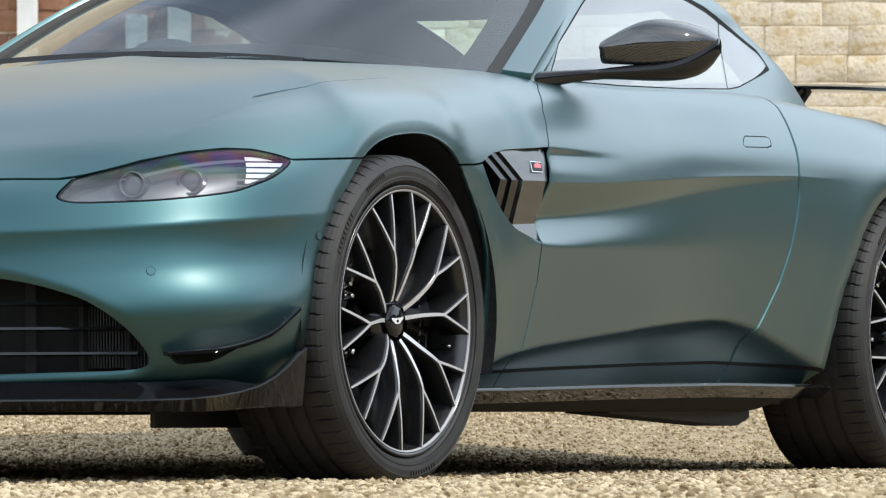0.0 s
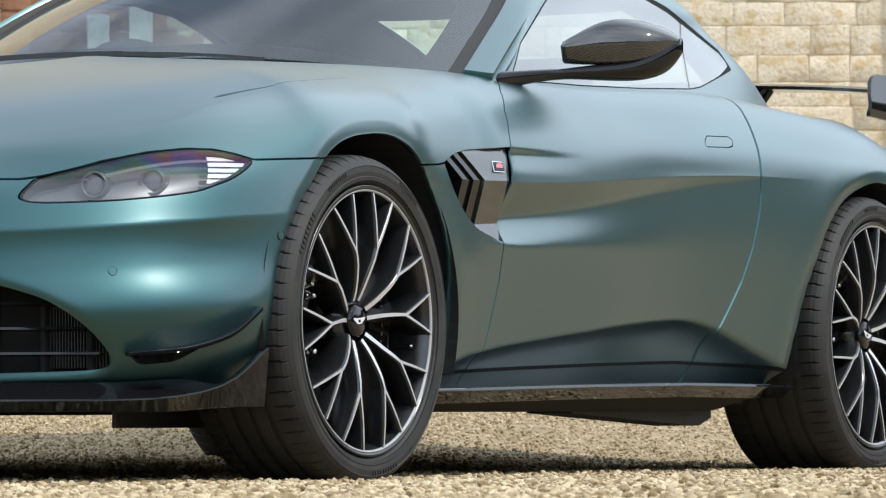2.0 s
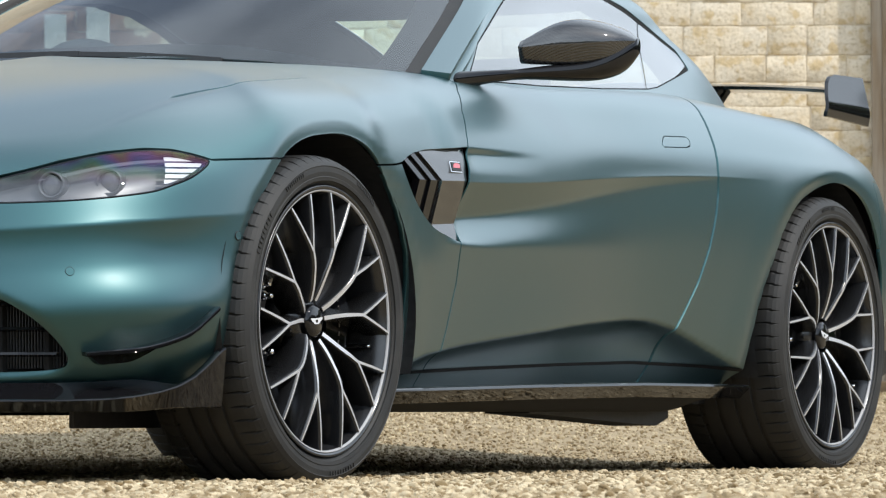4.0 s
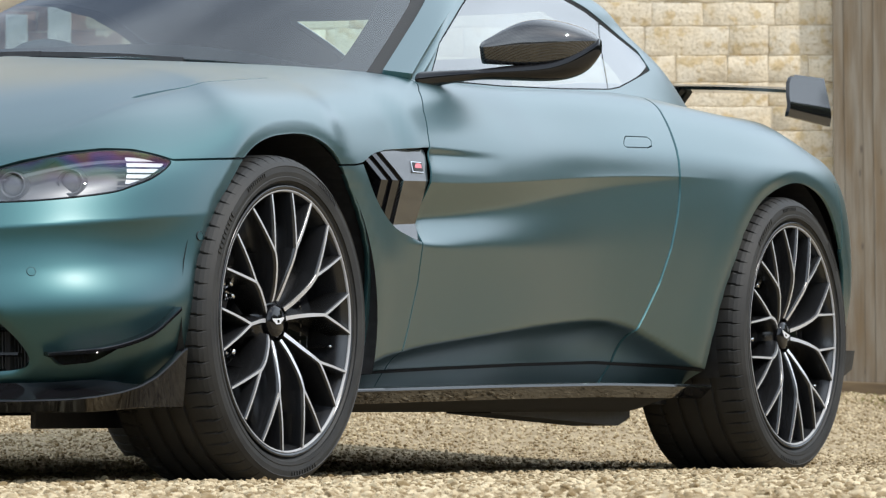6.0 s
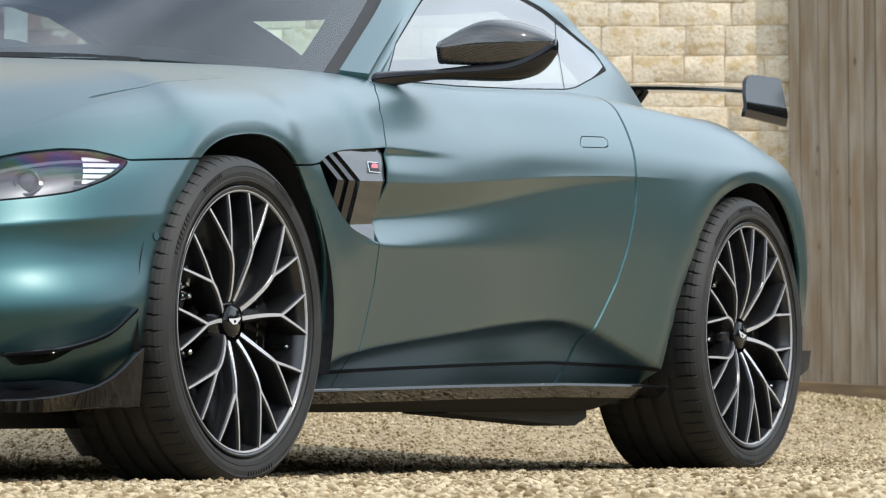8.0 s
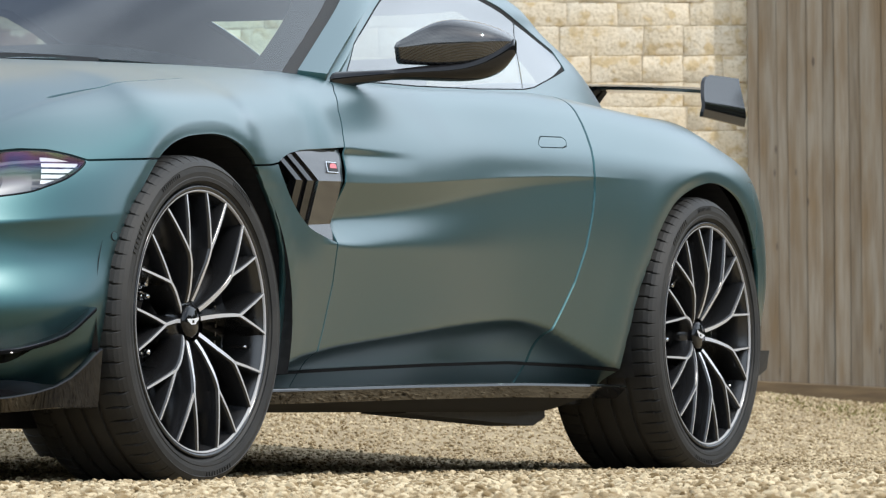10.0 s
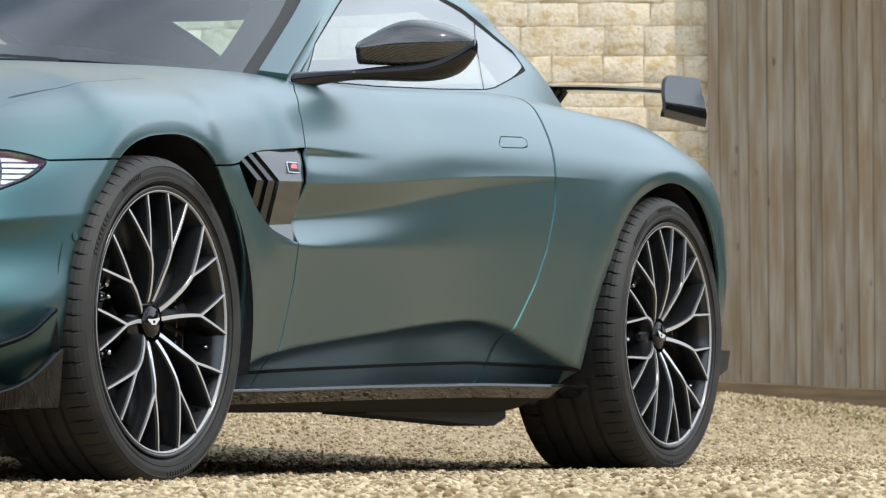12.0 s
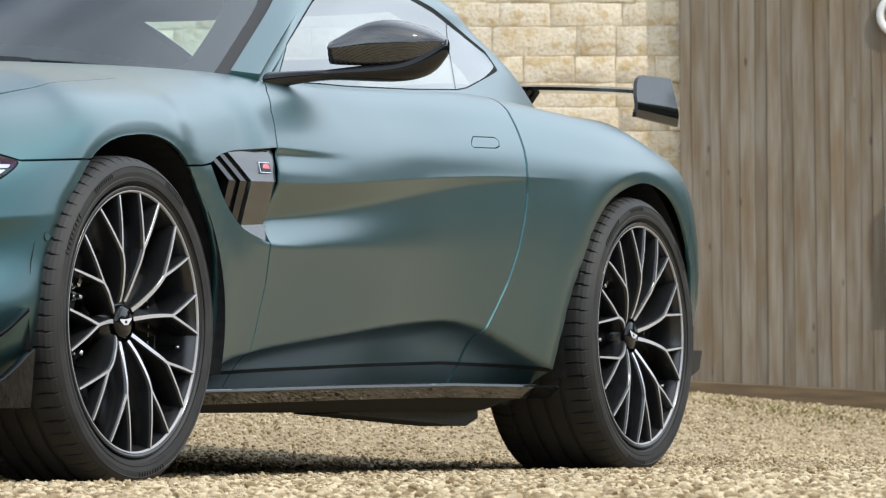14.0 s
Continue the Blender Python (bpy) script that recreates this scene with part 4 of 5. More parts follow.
guide = pushed(trimmed(shell, lambda x, y, z: 0.013 - lamp_in(x, y, z), lambda x, y, z: lamp_in(x, y, z) - 0.019, lambda x, y, z: 0.615 + 0.10 * (x + 0.7) - z), 0.012)
pair("light_guide", guide, LAMP_GREY, bowl, "pale daytime light strip")
for at in ((-.662, -.700, .602), (-.560, -.775, .610)):
    turn = Matrix.Translation(at) @ Matrix.Rotation(radians(-74), 4, "Z")
    tube = clean(lathe([(.0, .055), (.022, .05), (.022, .010), (.025, .006), (.0268, .010), (.026, .055)], 40))
    bmesh.ops.transform(tube, verts=tube.verts, matrix=turn)
    tubes = pair("projector", tube, LAMP_GREY, bowl, "dark lamp projector barrel")
    ball = clean(lathe([(.0, .011), (.010, .0115), (.018, .0135), (.0205, .017), (.0205, .022)], 32))
    bmesh.ops.transform(ball, verts=ball.verts, matrix=turn)
    pair("projector_lens", ball, PROJ, tubes)

# side vent with three chevron blades
for k in range(3):
    shift, deep = -0.042 * k, 0.006 * k
    left = [(.520, .724), (.545, .706), (.585, .678), (.624, .650), (.631, .61), (.634, .555), (.640, .515)]
    right = [(.762, .733), (.759, .716), (.754, .690), (.749, .653), (.748, .61), (.748, .56), (.748, .515)] if k == 0 else [(x + 0.046, z) for x, z in left]
    dips = (.020, .014, .007, .001, .016, .033, .021)
    rows = []
    for (lx, lz), (rx, rz), dip in zip(left, right, dips):
        y = -.9265 + dip + deep
        rows.append([(lx + shift, y + .016, lz), (lx + shift + .004, y, lz), (rx + (shift if k else 0) - .003, y, rz), (rx + (shift if k else 0), y + .016, rz)])
    bm = ribbon(rows)
    blades = pair("vent_blade", bm, CARBON if k == 0 else BLACK_GLOSS, car, "carbon vent panel" if k == 0 else "gloss black vent blade", False)
    if k == 0:
        m = Matrix.Translation((.698, -.9215, .682)) @ Matrix.Rotation(radians(-14), 4, "X")
        bm = box(bmesh.new(), (.050, .004, .026), bevel=.001)
        bmesh.ops.transform(bm, verts=bm.verts, matrix=m)
        badge = pair("badge", bm, CHROME, blades, "small framed red badge", False)
        bm = box(bmesh.new(), (.043, .002, .020), (0, -.0025, 0))
        bmesh.ops.transform(bm, verts=bm.verts, matrix=m)
        pair("badge_field", bm, BLACK_SATIN, badge, "", False)
        bm = bmesh.new()
        bm.faces.new([bm.verts.new((x, -.0042, z)) for x, z in ((-.017, -.003), (.016, -.003), (.017, .006), (.006, .0085), (-.008, .0075), (-.015, .003))])
        bmesh.ops.transform(bm, verts=bm.verts, matrix=m)
        pair("badge_shape", bm, RED, badge, "", False)
box_bm = quilt([[(x, -.850, z) for x, z in ((.40, .74), (.78, .74))], [(x, -.850, z) for x, z in ((.40, .50), (.78, .50))]])
pair("vent_back", box_bm, DARK, car, "", False)

for k in range(9):
    bm = box(bmesh.new(), (.012, .20, .004), (.385 - .003 * abs(k - 3), -.80, .44 + .017 * k), turn=Matrix.Rotation(radians(25), 4, "Y"))
    pair("liner_rib", bm, BLACK_SATIN, car, "", False)

# parking sensors in the bumper
for at, way in (((-.6783, -.7554, .4276), (-.707, -.656, .265)), ((-.3086, -.9346, .5049), (-.219, -.976, .02))):
    n = Vector(way).normalized()
    for prof, mat, name in (([(.0, -.001), (.0085, -.001), (.0088, .002)], PAINT, "sensor"), ([(.0088, .0), (.0090, -.0011), (.0095, -.0009), (.0097, .002)], BLACK_SATIN, "sensor_ring")):
        bm = clean(lathe(prof, 28))
        bmesh.ops.transform(bm, verts=bm.verts, matrix=Matrix.Translation(at) @ Vector((0, -1, 0)).rotation_difference(n).to_matrix().to_4x4())
        pair(name, bm, mat, bumper, "", False)

# radiator opening: vanes, posts and mesh behind them
mouth = np.array([p for p in spline(LINES["lower"], 400) if p[0] < -0.60])
for z in (.262, .312, .362):
    rows = []
    for x, w, _ in mouth[::4]:
        if w < .73:
            rows.append([(x + .045, -w, z + .004), (x + .030, -w, z + .005), (x + .026, -w, z), (x + .045, -w, z - .004)])
    bm = mirrored(ribbon(rows, False))
    part("grille_vane", bm, BLACK_GLOSS, car, "gloss black grille vane", False)
for w in (0.05, 0.21, 0.37, 0.52, .615, .695):
    x = float(np.interp(w, mouth[:, 1], mouth[:, 0])) + .075
    pair("grille_post", box(bmesh.new(), (.02, .026 if w < .6 else .012, .21), (x, -w, .322), .004), DARK, car, "", False)
rows = [[(x + .13, -w, z) for z in (.20, .45)] for x, w, _ in mouth[::6]]
part("radiator", mirrored(quilt(rows)), DARK, car, "", True)
for k in range(24):
    w = .625 + .0052 * k
    x = float(np.interp(min(w, .735), mouth[:, 1], mouth[:, 0])) + .085
    pair("cooler_fin", box(bmesh.new(), (.02, .0022, .13), (x, -w, .30)), BLACK_SATIN, car, "", False)

# splitter with its upturned ends
rim = spline(LINES["floor"], 600)
d = np.gradient(rim[:, :2], axis=0)
nrm = np.stack([-d[:, 1], d[:, 0]], 1)
nrm /= np.linalg.norm(nrm, axis=1, keepdims=True)
nrm = np.stack([np.convolve(np.pad(c, 20, "edge"), np.ones(41) / 41, "valid") for c in nrm.T], 1)
rows = []
for (x, w, _), (nx, nw) in list(zip(rim, nrm))[::2]:
    if x > -0.352:
        break
    top = float(np.interp(x, (-.68, -.62, -.57, -.52, -.48, -.44, -.40, -.372, -.357, -.33), (.172, .174, .179, .188, .200, .219, .246, .267, .276, .279)))
    fin = float(smooth((top - .176) / .03))
    sec = []
    for off, z in ((-.05 * (1 - fin) + .012 * fin, .160 + .008 * fin), (-.022 * (1 - fin) + .012 * fin, top + .034 * (1 - fin)), (.0165 + .006 * fin, top + .0015), (.0205 + .007 * fin, top), (.0225 + .007 * fin, top - .003), (-.034 + .0505 * fin, .150 + .007 * fin), (-.040 + .052 * fin, .147 + .008 * fin), (-.08, .148 + .008 * fin)):
        sec.append((x + nx * off, -(w + nw * off), z))
    rows.append(sec)
rows[0] = [(x, 0, z) for x, _, z in rows[0]]
bm = ribbon(rows, False)
bm.verts.ensure_lookup_table()
bm.faces.new(bm.verts[-8:])
part("splitter", crisp(clean(mirrored(bm)), 12), BLACK_GLOSS, car, "gloss black front splitter with upturned ends", True)
pair("underbody_flap", box(bmesh.new(), (.40, .012, .055), (-.305, -.655, .142), .003), BLACK_SATIN, car, "", False)

# corner winglets
foot_line = spline([(-.655, .772, .266), (-.60, .815, .272), (-.548, .848, .280), (-.481, .888, .302), (-.43, .905, .330), (-.388, .916, .358)], 40)
rows = []
for k, (x, w, z) in enumerate(foot_line):
    grow = .020 + .042 * float(smooth(k / 12)) * (1 - .35 * k / 39)
    ox, ow, oz = x - grow * .62, w + grow * .78, z - .004
    rows.append([(x + .02, -(w - .02), z + .003), (ox + .002, -(ow - .002), oz + .0045), (ox, -ow, oz + .002), (ox, -ow, oz - .003), (ox + .003, -(ow - .003), oz - .005), (x + .02, -(w - .02), z - .004)])
canard = pair("winglet", crisp(ribbon(rows)), BLACK_GLOSS, car, "gloss black curved winglet")
rows = []
for k, (x, w, z) in enumerate(foot_line):
    deep = .025 * float(smooth(k / 4)) * (1 - float(smooth((k - 10) / 14))) + .017 * float(smooth((k - 26) / 8)) * (1 - float(smooth((k - 36) / 4))) + .003
    rows.append([(x - .006, -(w + .008), z), (x - .006, -(w + .008), z - deep), (x + .02, -(w - .02), z - deep), (x + .02, -(w - .02), z)])
pair("winglet_foot", ribbon(rows), BLACK_GLOSS, canard, "", False)

# side skirts
rows = []
for x in np.linspace(.345, 2.262, 60):
    z = float(np.interp(x, (.33, 1.06, 1.63, 2.19), (.1915, .203, .2095, .207)))
    out = .950 - .020 * float(smooth((.52 - x) / .2)) - .018 * float(smooth((x - 2.02) / .25))
    up = .045 * float(smooth((x - 1.92) / .27))
    rows.append([(x, -(.73), z + .006), (x, -(out - .008), z + .004), (x, -(out - .004), z + .003), (x, -(out - .001), z + .0005), (x, -out, z - .003), (x, -(out - .003), z - .007), (x, -(out - .028), z - .030), (x, -(out - .06), z - .030), (x, -.73, z - .020)])
pair("side_skirt", crisp(ribbon(rows), 14), BLACK_GLOSS, car, "gloss black side skirt blade")
# the skirt's lower edge in flat black: shade under the blade, put into colour
rows = []
for x in np.linspace(.345, 2.235, 60):
    z = float(np.interp(x, (.33, 1.06, 1.63, 2.19), (.1915, .203, .2095, .207)))
    out = .950 - .020 * float(smooth((.52 - x) / .2)) - .018 * float(smooth((x - 2.02) / .25))
    up = .030 * float(smooth((x - 1.92) / .25))
    rows.append([(x, -(out - .030), z - .0285), (x, -(out - .080), .150 + up), (x, -(out - .10), .146 + up), (x, -.76, .146 + up), (x, -.76, z - .02)])
pair("skirt_underside", crisp(ribbon(rows), 14), DARK, car, "lower edge of the side skirt, its shade put into a flat black")
rows = []
for x in np.linspace(1.28, 2.04, 12):
    z = float(np.interp(x, (1.28, 1.97, 2.04), (.143, .112, .132)))
    rows.append([(x, -.815, .150), (x, -.815, z), (x, -.70, z), (x, -.70, .150)])
part("floor_edge", ribbon(rows), BLACK_SATIN, car)

# door mirrors
path = spline([(1.150, .872, 0), (1.20, .935, 0), (1.25, 1.0, 0), (1.29, 1.05, 0), (1.312, 1.078, 0)], 25)
top = spline([.990, 1.033, 1.034, 1.014, .992], 25)
mid = spline([.971, .974, .980, .986, .988], 25)
low = spline([.934, .932, .936, .953, .980], 25)
fore, aft = spline([.036, .050, .054, .044, .010], 25), spline([.040, .050, .052, .044, .012], 25)
rows = []
for (x, w, _), zt, zm, zl, f, b in zip(path, top, mid, low, fore, aft):
    crown = [(x + b * (1 - t) ** 1.0 - f * t ** 1.6, zm + (zt - zm) * math.sqrt(max(0, 1 - (2 * t - .75) ** 2 / 1.6)) if t < .98 else zm) for t in np.linspace(0.02, 1, 9)]
    rows.append([(px, -w, pz) for px, pz in crown] + [(x - f + .002, -w, zm - .003), (x - f + .010, -w, zl + .006), (x - f + .018, -w, zl), (x + b, -w, zl), (x + b + .003, -w, zm - .01)])
housing = pair("door_mirror", ribbon(rows), CARBON, car, "door mirror with carbon cap and gloss black arm", True)
path = spline([(.968, .808, .891), (1.02, .830, .899), (1.08, .856, .906), (1.135, .885, .911), (1.20, .945, .916), (1.255, 1.005, .924), (1.292, 1.050, .947), (1.314, 1.080, .977)], 40)
wide = spline([.052, .034, .028, .034, .048, .050, .040, .012], 40)
tall = spline([.019, .0150, .0125, .0125, .0185, .0235, .026, .018], 40)
rows = [[(x + a * math.cos(t), -w, z + h * math.sin(t) * (1 if math.sin(t) > 0 else 1.1)) for t in np.linspace(0, 2 * math.pi, 17)[:-1]] for (x, w, z), a, h in zip(path, wide, tall)]
pair("mirror_arm", ribbon(rows), BLACK_GLOSS, housing, "gloss black mirror arm")
bm = quilt([[(1.192 + .12 * k / 6 + .004, -(.885 + .18 * k / 6), z) for z in (.942 + .012 * k / 6, .99)] for k in range(7)])
pair("mirror_glass", bm, CHROME, housing, "", False)

# rear wing
rows = []
for y in np.linspace(-.745, .745, 41):
    z = .980 + .024 * (1 - abs(y / .745) ** 3)
    rows.append([(3.19, y, z), (3.215, y, z + .006), (3.29, y, z + .006), (3.40, y, z - .004), (3.405, y, z - .008), (3.30, y, z - .009), (3.215, y, z - .008)])
wing = part("rear_wing_blade", ribbon(rows), CARBON, car, "carbon rear wing", False)
for side in (-1, 1):
    rows = []
    for z in np.linspace(.909, 1.022, 14):
        lx = float(np.interp(z, (.900, .915, .965, 1.0, 1.014, 1.022), (3.163, 3.156, 3.170, 3.192, 3.215, 3.245)))
        bend = side * (.759 - .25 * max(0, z - .938) - .45 * max(0, .938 - z) ** 1.25)
        rows.append([(x, bend + dy, z - .016 * (x - 3.16) / .27 * (1 - (z - .9) / .122)) for dy, xs in ((.005 * side, np.linspace(lx, 3.437, 7)), (-.005 * side, np.linspace(3.437, lx, 7))) for x in xs])
    part("wing_end_plate", crisp(ribbon(rows), 40), BLACK_GLOSS, wing, "gloss black end plate", True)
    for x0, x1 in ((3.10, 3.30), (3.20, 3.34)):
        bm = ribbon([[(x + dx, side * .40 + dy, z) for dx, dy in ((-.016, -.006), (.016, -.006), (.016, .006), (-.016, .006))] for x, z in ((x0, .90), (x0 + (x1 - x0) * .5, .955), (x1, 1.0))])
        part("wing_strut", bm, BLACK_SATIN, wing, "", False)
    bm = ribbon([[(x, side * w, z) for w, z in ((.792, z0), (.80, .305), (.74, .305), (.74, z0))] for x, z0 in ((3.16, .20), (3.433, .236), (3.495, .256))])
    part("diffuser_fin", bm, BLACK_SATIN, car, "", False)

# wipers and scuttle
for (x0, y0, z0), (x1, y1, z1) in (((.662, .46, .957), (.662, .010, .962)), ((.662, .030, .961), (.676, -.350, .936))):
    bm = ribbon([[(x0 + (x1 - x0) * t + dx, y0 + (y1 - y0) * t, z0 + (z1 - z0) * t + .004 * math.sin(math.pi * t) + dz) for dx, dz in ((-.006, -.006), (.006, -.006), (.004, .005), (-.004, .005))] for t in np.linspace(0, 1, 9)])
    part("wiper", bm, BLACK_SATIN, car, "black windscreen wiper", False)

# ---- cabin furniture ----
rows = [[(x, y, z + .02 * math.cos(y * 2.2)) for x, z in ((.80, .86), (.92, .915), (1.10, .905), (1.20, .86), (1.22, .70), (.80, .70))] for y in np.linspace(-.70, .70, 15)]
part("dashboard", ribbon(rows), FABRIC, car, "dark trimmed dashboard", True)
ringm = pose(1.36, .37, .865, 0, 66, 0)
bm = quilt([[ringm @ Vector(((.178 + .016 * math.cos(b)) * math.cos(a), (.178 + .016 * math.cos(b)) * math.sin(a), .016 * math.sin(b))) for b in np.arange(10) / 10 * 2 * math.pi] for a in np.arange(48) / 48 * 2 * math.pi], True, True)
steering = part("steering_wheel", clean(bm), FABRIC, car, "dark steering wheel", True)
bm = box(bmesh.new(), (.34, .05, .02), bevel=.008)
bmesh.ops.transform(bm, verts=bm.verts, matrix=ringm)
part("steering_spoke", bm, FABRIC, steering)
for side in (-1, 1):
    rows = []
    for t in np.linspace(0, 1, 12):
        x, z = 1.72 + .30 * t, .48 + .53 * t
        half = .25 - .05 * t - (.09 * float(smooth((t - .72) / .12)))
        rows.append([(x - .055, side * .37 - half, z), (x + .01, side * .37 - half * .72, z), (x + .01, side * .37 + half * .72, z), (x - .055, side * .37 + half, z), (x + .09, side * .37 + half, z), (x + .09, side * .37 - half, z)])
    seat = part("bucket_seat", ribbon(rows), FABRIC, car, "dark bucket seat", True)
    part("seat_cushion", box(bmesh.new(), (.52, .50, .16), (1.50, side * .37, .46), .05, 3), FABRIC, seat, "", True)
part("headliner", mirrored(pushed(trimmed(quilt(cabin_grid(121, 46)), lambda x, y, z: np.minimum(-screen_edge(x, y, z), -screen_top(x, y, z)), lambda x, y, z: side_glass(x, y, z) + 0.004, lambda x, y, z: back_glass(x, y, z) + 0.006), 0.014)), FABRIC, car, "", True)
part("cabin_floor", box(bmesh.new(), (2.2, 1.5, .04), (1.75, 0, .34)), FABRIC, car)
part("bulkhead", box(bmesh.new(), (.05, 1.36, .56), (2.24, 0, .62), .02), FABRIC, car)
part("parcel_shelf", box(bmesh.new(), (.75, 1.2, .04), (2.60, 0, .885), .01), FABRIC, car)
for b in (shell,):
    b.free()

# ---- back wall: coursed limestone, brick at its far end ----
FACING = Matrix.Rotation(math.atan2(ASIDE.y, ASIDE.x), 4, "Z")
BRICK = varied(material("red_brown_brick", (0.32, 0.15, 0.09), 0.9), 12, (0.24, 0.11, 0.065), (0.42, 0.23, 0.14), by_object=0.4, bump=0.5, bump_scale=60, distance=0.006)
WHITE_PAINT = varied(material("weathered_white_paint", (0.75, 0.75, 0.73), 0.6), 10, (0.62, 0.62, 0.60), (0.82, 0.82, 0.80), bump=0.2, bump_scale=60, distance=0.003)
rng = random.Random(7)

wall = tagged(mesh_object("wall_back", box(bmesh.new(), (11.0, 0.4, 5.0), (-3.9, 0.2025, 2.3)), MORTAR), "sunlit wall of coursed honey-coloured limestone", "wall", kind="structure")
wall.matrix_world = Matrix.Translation(yard(WALL_FAR, 0)) @ FACING


def rough_block(wide, high, deep, seed, chip):
    """A dressed stone with uneven edges and a slightly pillowed face (its face looks along -y)."""
    r = random.Random(seed)
    bm = bmesh.new()
    nx = max(3, round(wide / 0.06) + 2)
    cols = [-wide / 2, *np.linspace(-wide / 2 + 0.0035, wide / 2 - 0.0035, nx - 2), wide / 2]
    rows = [-high / 2, -high / 2 + 0.0035, high / 2 - 0.0035, high / 2]
    vs = []
    for i, z in enumerate(rows):
        line = []
        for j, x in enumerate(cols):
            edge = i in (0, 3) or j in (0, nx - 1)
            line.append(bm.verts.new((x + r.uniform(-chip, chip) * (3.5 if edge else 0.3), (r.uniform(0, chip) if edge else -chip * 0.3 + r.uniform(-chip, chip) * 0.7), z + r.uniform(-chip, chip) * (3.5 if edge else 0.3))))
        vs.append(line)
    for i in range(3):
        for j in range(nx - 1):
            bm.faces.new((vs[i][j], vs[i][j + 1], vs[i + 1][j + 1], vs[i + 1][j]))
    border = [e for e in bm.edges if e.is_boundary]
    got = bmesh.ops.extrude_edge_only(bm, edges=border)["geom"]
    for v in got:
        if isinstance(v, bmesh.types.BMVert):
            v.co.y = deep
    bmesh.ops.recalc_face_normals(bm, faces=bm.faces)
    return bm


stone_meshes = {}


def stone_mesh(kind, wide, high, mat):
    key = (kind, round(wide, 2), round(high, 2), rng.randrange(3))
    if key not in stone_meshes:
        bm = rough_block(key[1] - 0.003, key[2] - 0.003, 0.03, hash(key[1:]) % 9999, 0.0012 if kind == "stone" else 0.002)
        me = bpy.data.meshes.new(kind)
        bm.to_mesh(me)
        bm.free()
        me.materials.append(mat)
        me.polygons.foreach_set("use_smooth", [True] * len(me.polygons))
        stone_meshes[key] = me
    return stone_meshes[key]


z = 0.12
while z < 1.86:
    high = rng.choice((0.09, 0.095, 0.10, 0.10, 0.11))
    s = -1.32 + rng.uniform(-0.2, 0)
    while s < 1.62:
        wide = rng.choice((0.15, 0.19, 0.23, 0.27, 0.31, 0.36))
        ob = new("stone", stone_mesh("stone", wide, high, ASHLAR))
        ob.parent = wall
        ob.location = (s + wide / 2, -0.0015 + rng.uniform(-0.002, 0.0012), z + high / 2)
        s += wide
    z += high
z = 0.30
k = 0
while z < 1.75:
    s = -2.42 + (0.11 if k % 2 else 0)
    while s < -1.39:
        ob = new("brick", stone_mesh("brick", 0.22, 0.08, BRICK))
        ob.parent = wall
        ob.location = (s + 0.11, -0.002 + rng.uniform(-0.003, 0.003), z + 0.04)
        s += 0.22
    z += 0.08
    k += 1
post = None
for s, top, wide in ((-2.018, 1.95, 0.075), (-1.613, 1.64, 0.080), (-1.455, 1.70, 0.085)):
    bm = box(bmesh.new(), (wide, 0.05, top - 0.2), (0, 0, (top + 0.2) / 2), 0.006)
    post = tagged(mesh_object("timber_post", bm, WHITE_PAINT), "white-painted timber post against the brick wall", "post", "white posts on the wall")
    post.matrix_world = Matrix.Translation(yard(WALL_FAR - 0.045, s)) @ FACING

# ---- fence of upright boards ----
FENCE_FAR = 21.25


def fence_foot(s):
    """Height of the lower ends of the boards along the fence."""
    return 0.258 - 0.058 * (s - 1.405)


fence = thing("fence", "weathered grey-brown fence of upright wooden boards", "fence")
fence.matrix_world = Matrix.Translation(yard(FENCE_FAR, 0)) @ FACING
board_widths = random.Random(31)
s = 1.405
for k in range(27):
    wide = board_widths.choice((.042, .055, .062, .07, .085))
    w = wide + 0.012          # thick edge proud, thin edge tucked behind the next board
    low = fence_foot(s + wide / 2) + 0.005 * (k % 2)
    r = random.Random(k)
    bm = bmesh.new()
    secs = []
    for q in np.linspace(0, 1, 9):
        zz = low + (2.35 - low) * q
        bow = 0.003 * math.sin(q * 3 + k) + r.uniform(-.001, .001)
        secs.append([(-w / 2 + bow, .000, zz), (-w / 2 + bow + .001, -.0060, zz), (-w / 2 + bow + .003, -.0078 + r.uniform(-.001, .001), zz), (w / 2 + bow, -.004, zz), (w / 2 + bow, .004, zz)])
    ob = part("board", ribbon(secs), FENCE, fence)
    ob.location = (s + wide * 0.5, -0.003 * r.random(), 0)
    s += wide
bm = ribbon([[(s, y, fence_foot(s) + dz) for y, dz in ((-.040, -.150), (-.040, .006), (-.028, .010), (.02, .010), (.02, -.150))] for s in np.linspace(1.40, 3.02, 12)])
part("gravel_board", bm, varied(material("damp_brown_timber", (0.16, 0.10, 0.055), 0.85), 5, (0.070, 0.045, 0.023), (0.15, 0.102, 0.052), stretch=(1, 1, 8), bump=0.4, bump_scale=20, distance=0.004), fence, "dark brown gravel board")
bm = quilt([[((.070 + .014 * math.cos(b)) * math.cos(a), .014 * math.sin(b), (.070 + .014 * math.cos(b)) * math.sin(a)) for b in np.arange(10) / 10 * 2 * math.pi] for a in np.arange(40) / 40 * 2 * math.pi], True, True)
hoop = tagged(mesh_object("hanging_ring", clean(bm), WHITE_PAINT, True), "white round ring hanging on the wooden fence", "ring")
hoop.matrix_world = Matrix.Translation(yard(FENCE_FAR - .024, 2.215) + Vector((0, 0, 1.615))) @ FACING
bm = box(bmesh.new(), (.05, .03, .40), bevel=.006)
board = tagged(mesh_object("wall_plaque", bm, WHITE_PAINT), "narrow white panel fixed to the wooden fence", "panel")
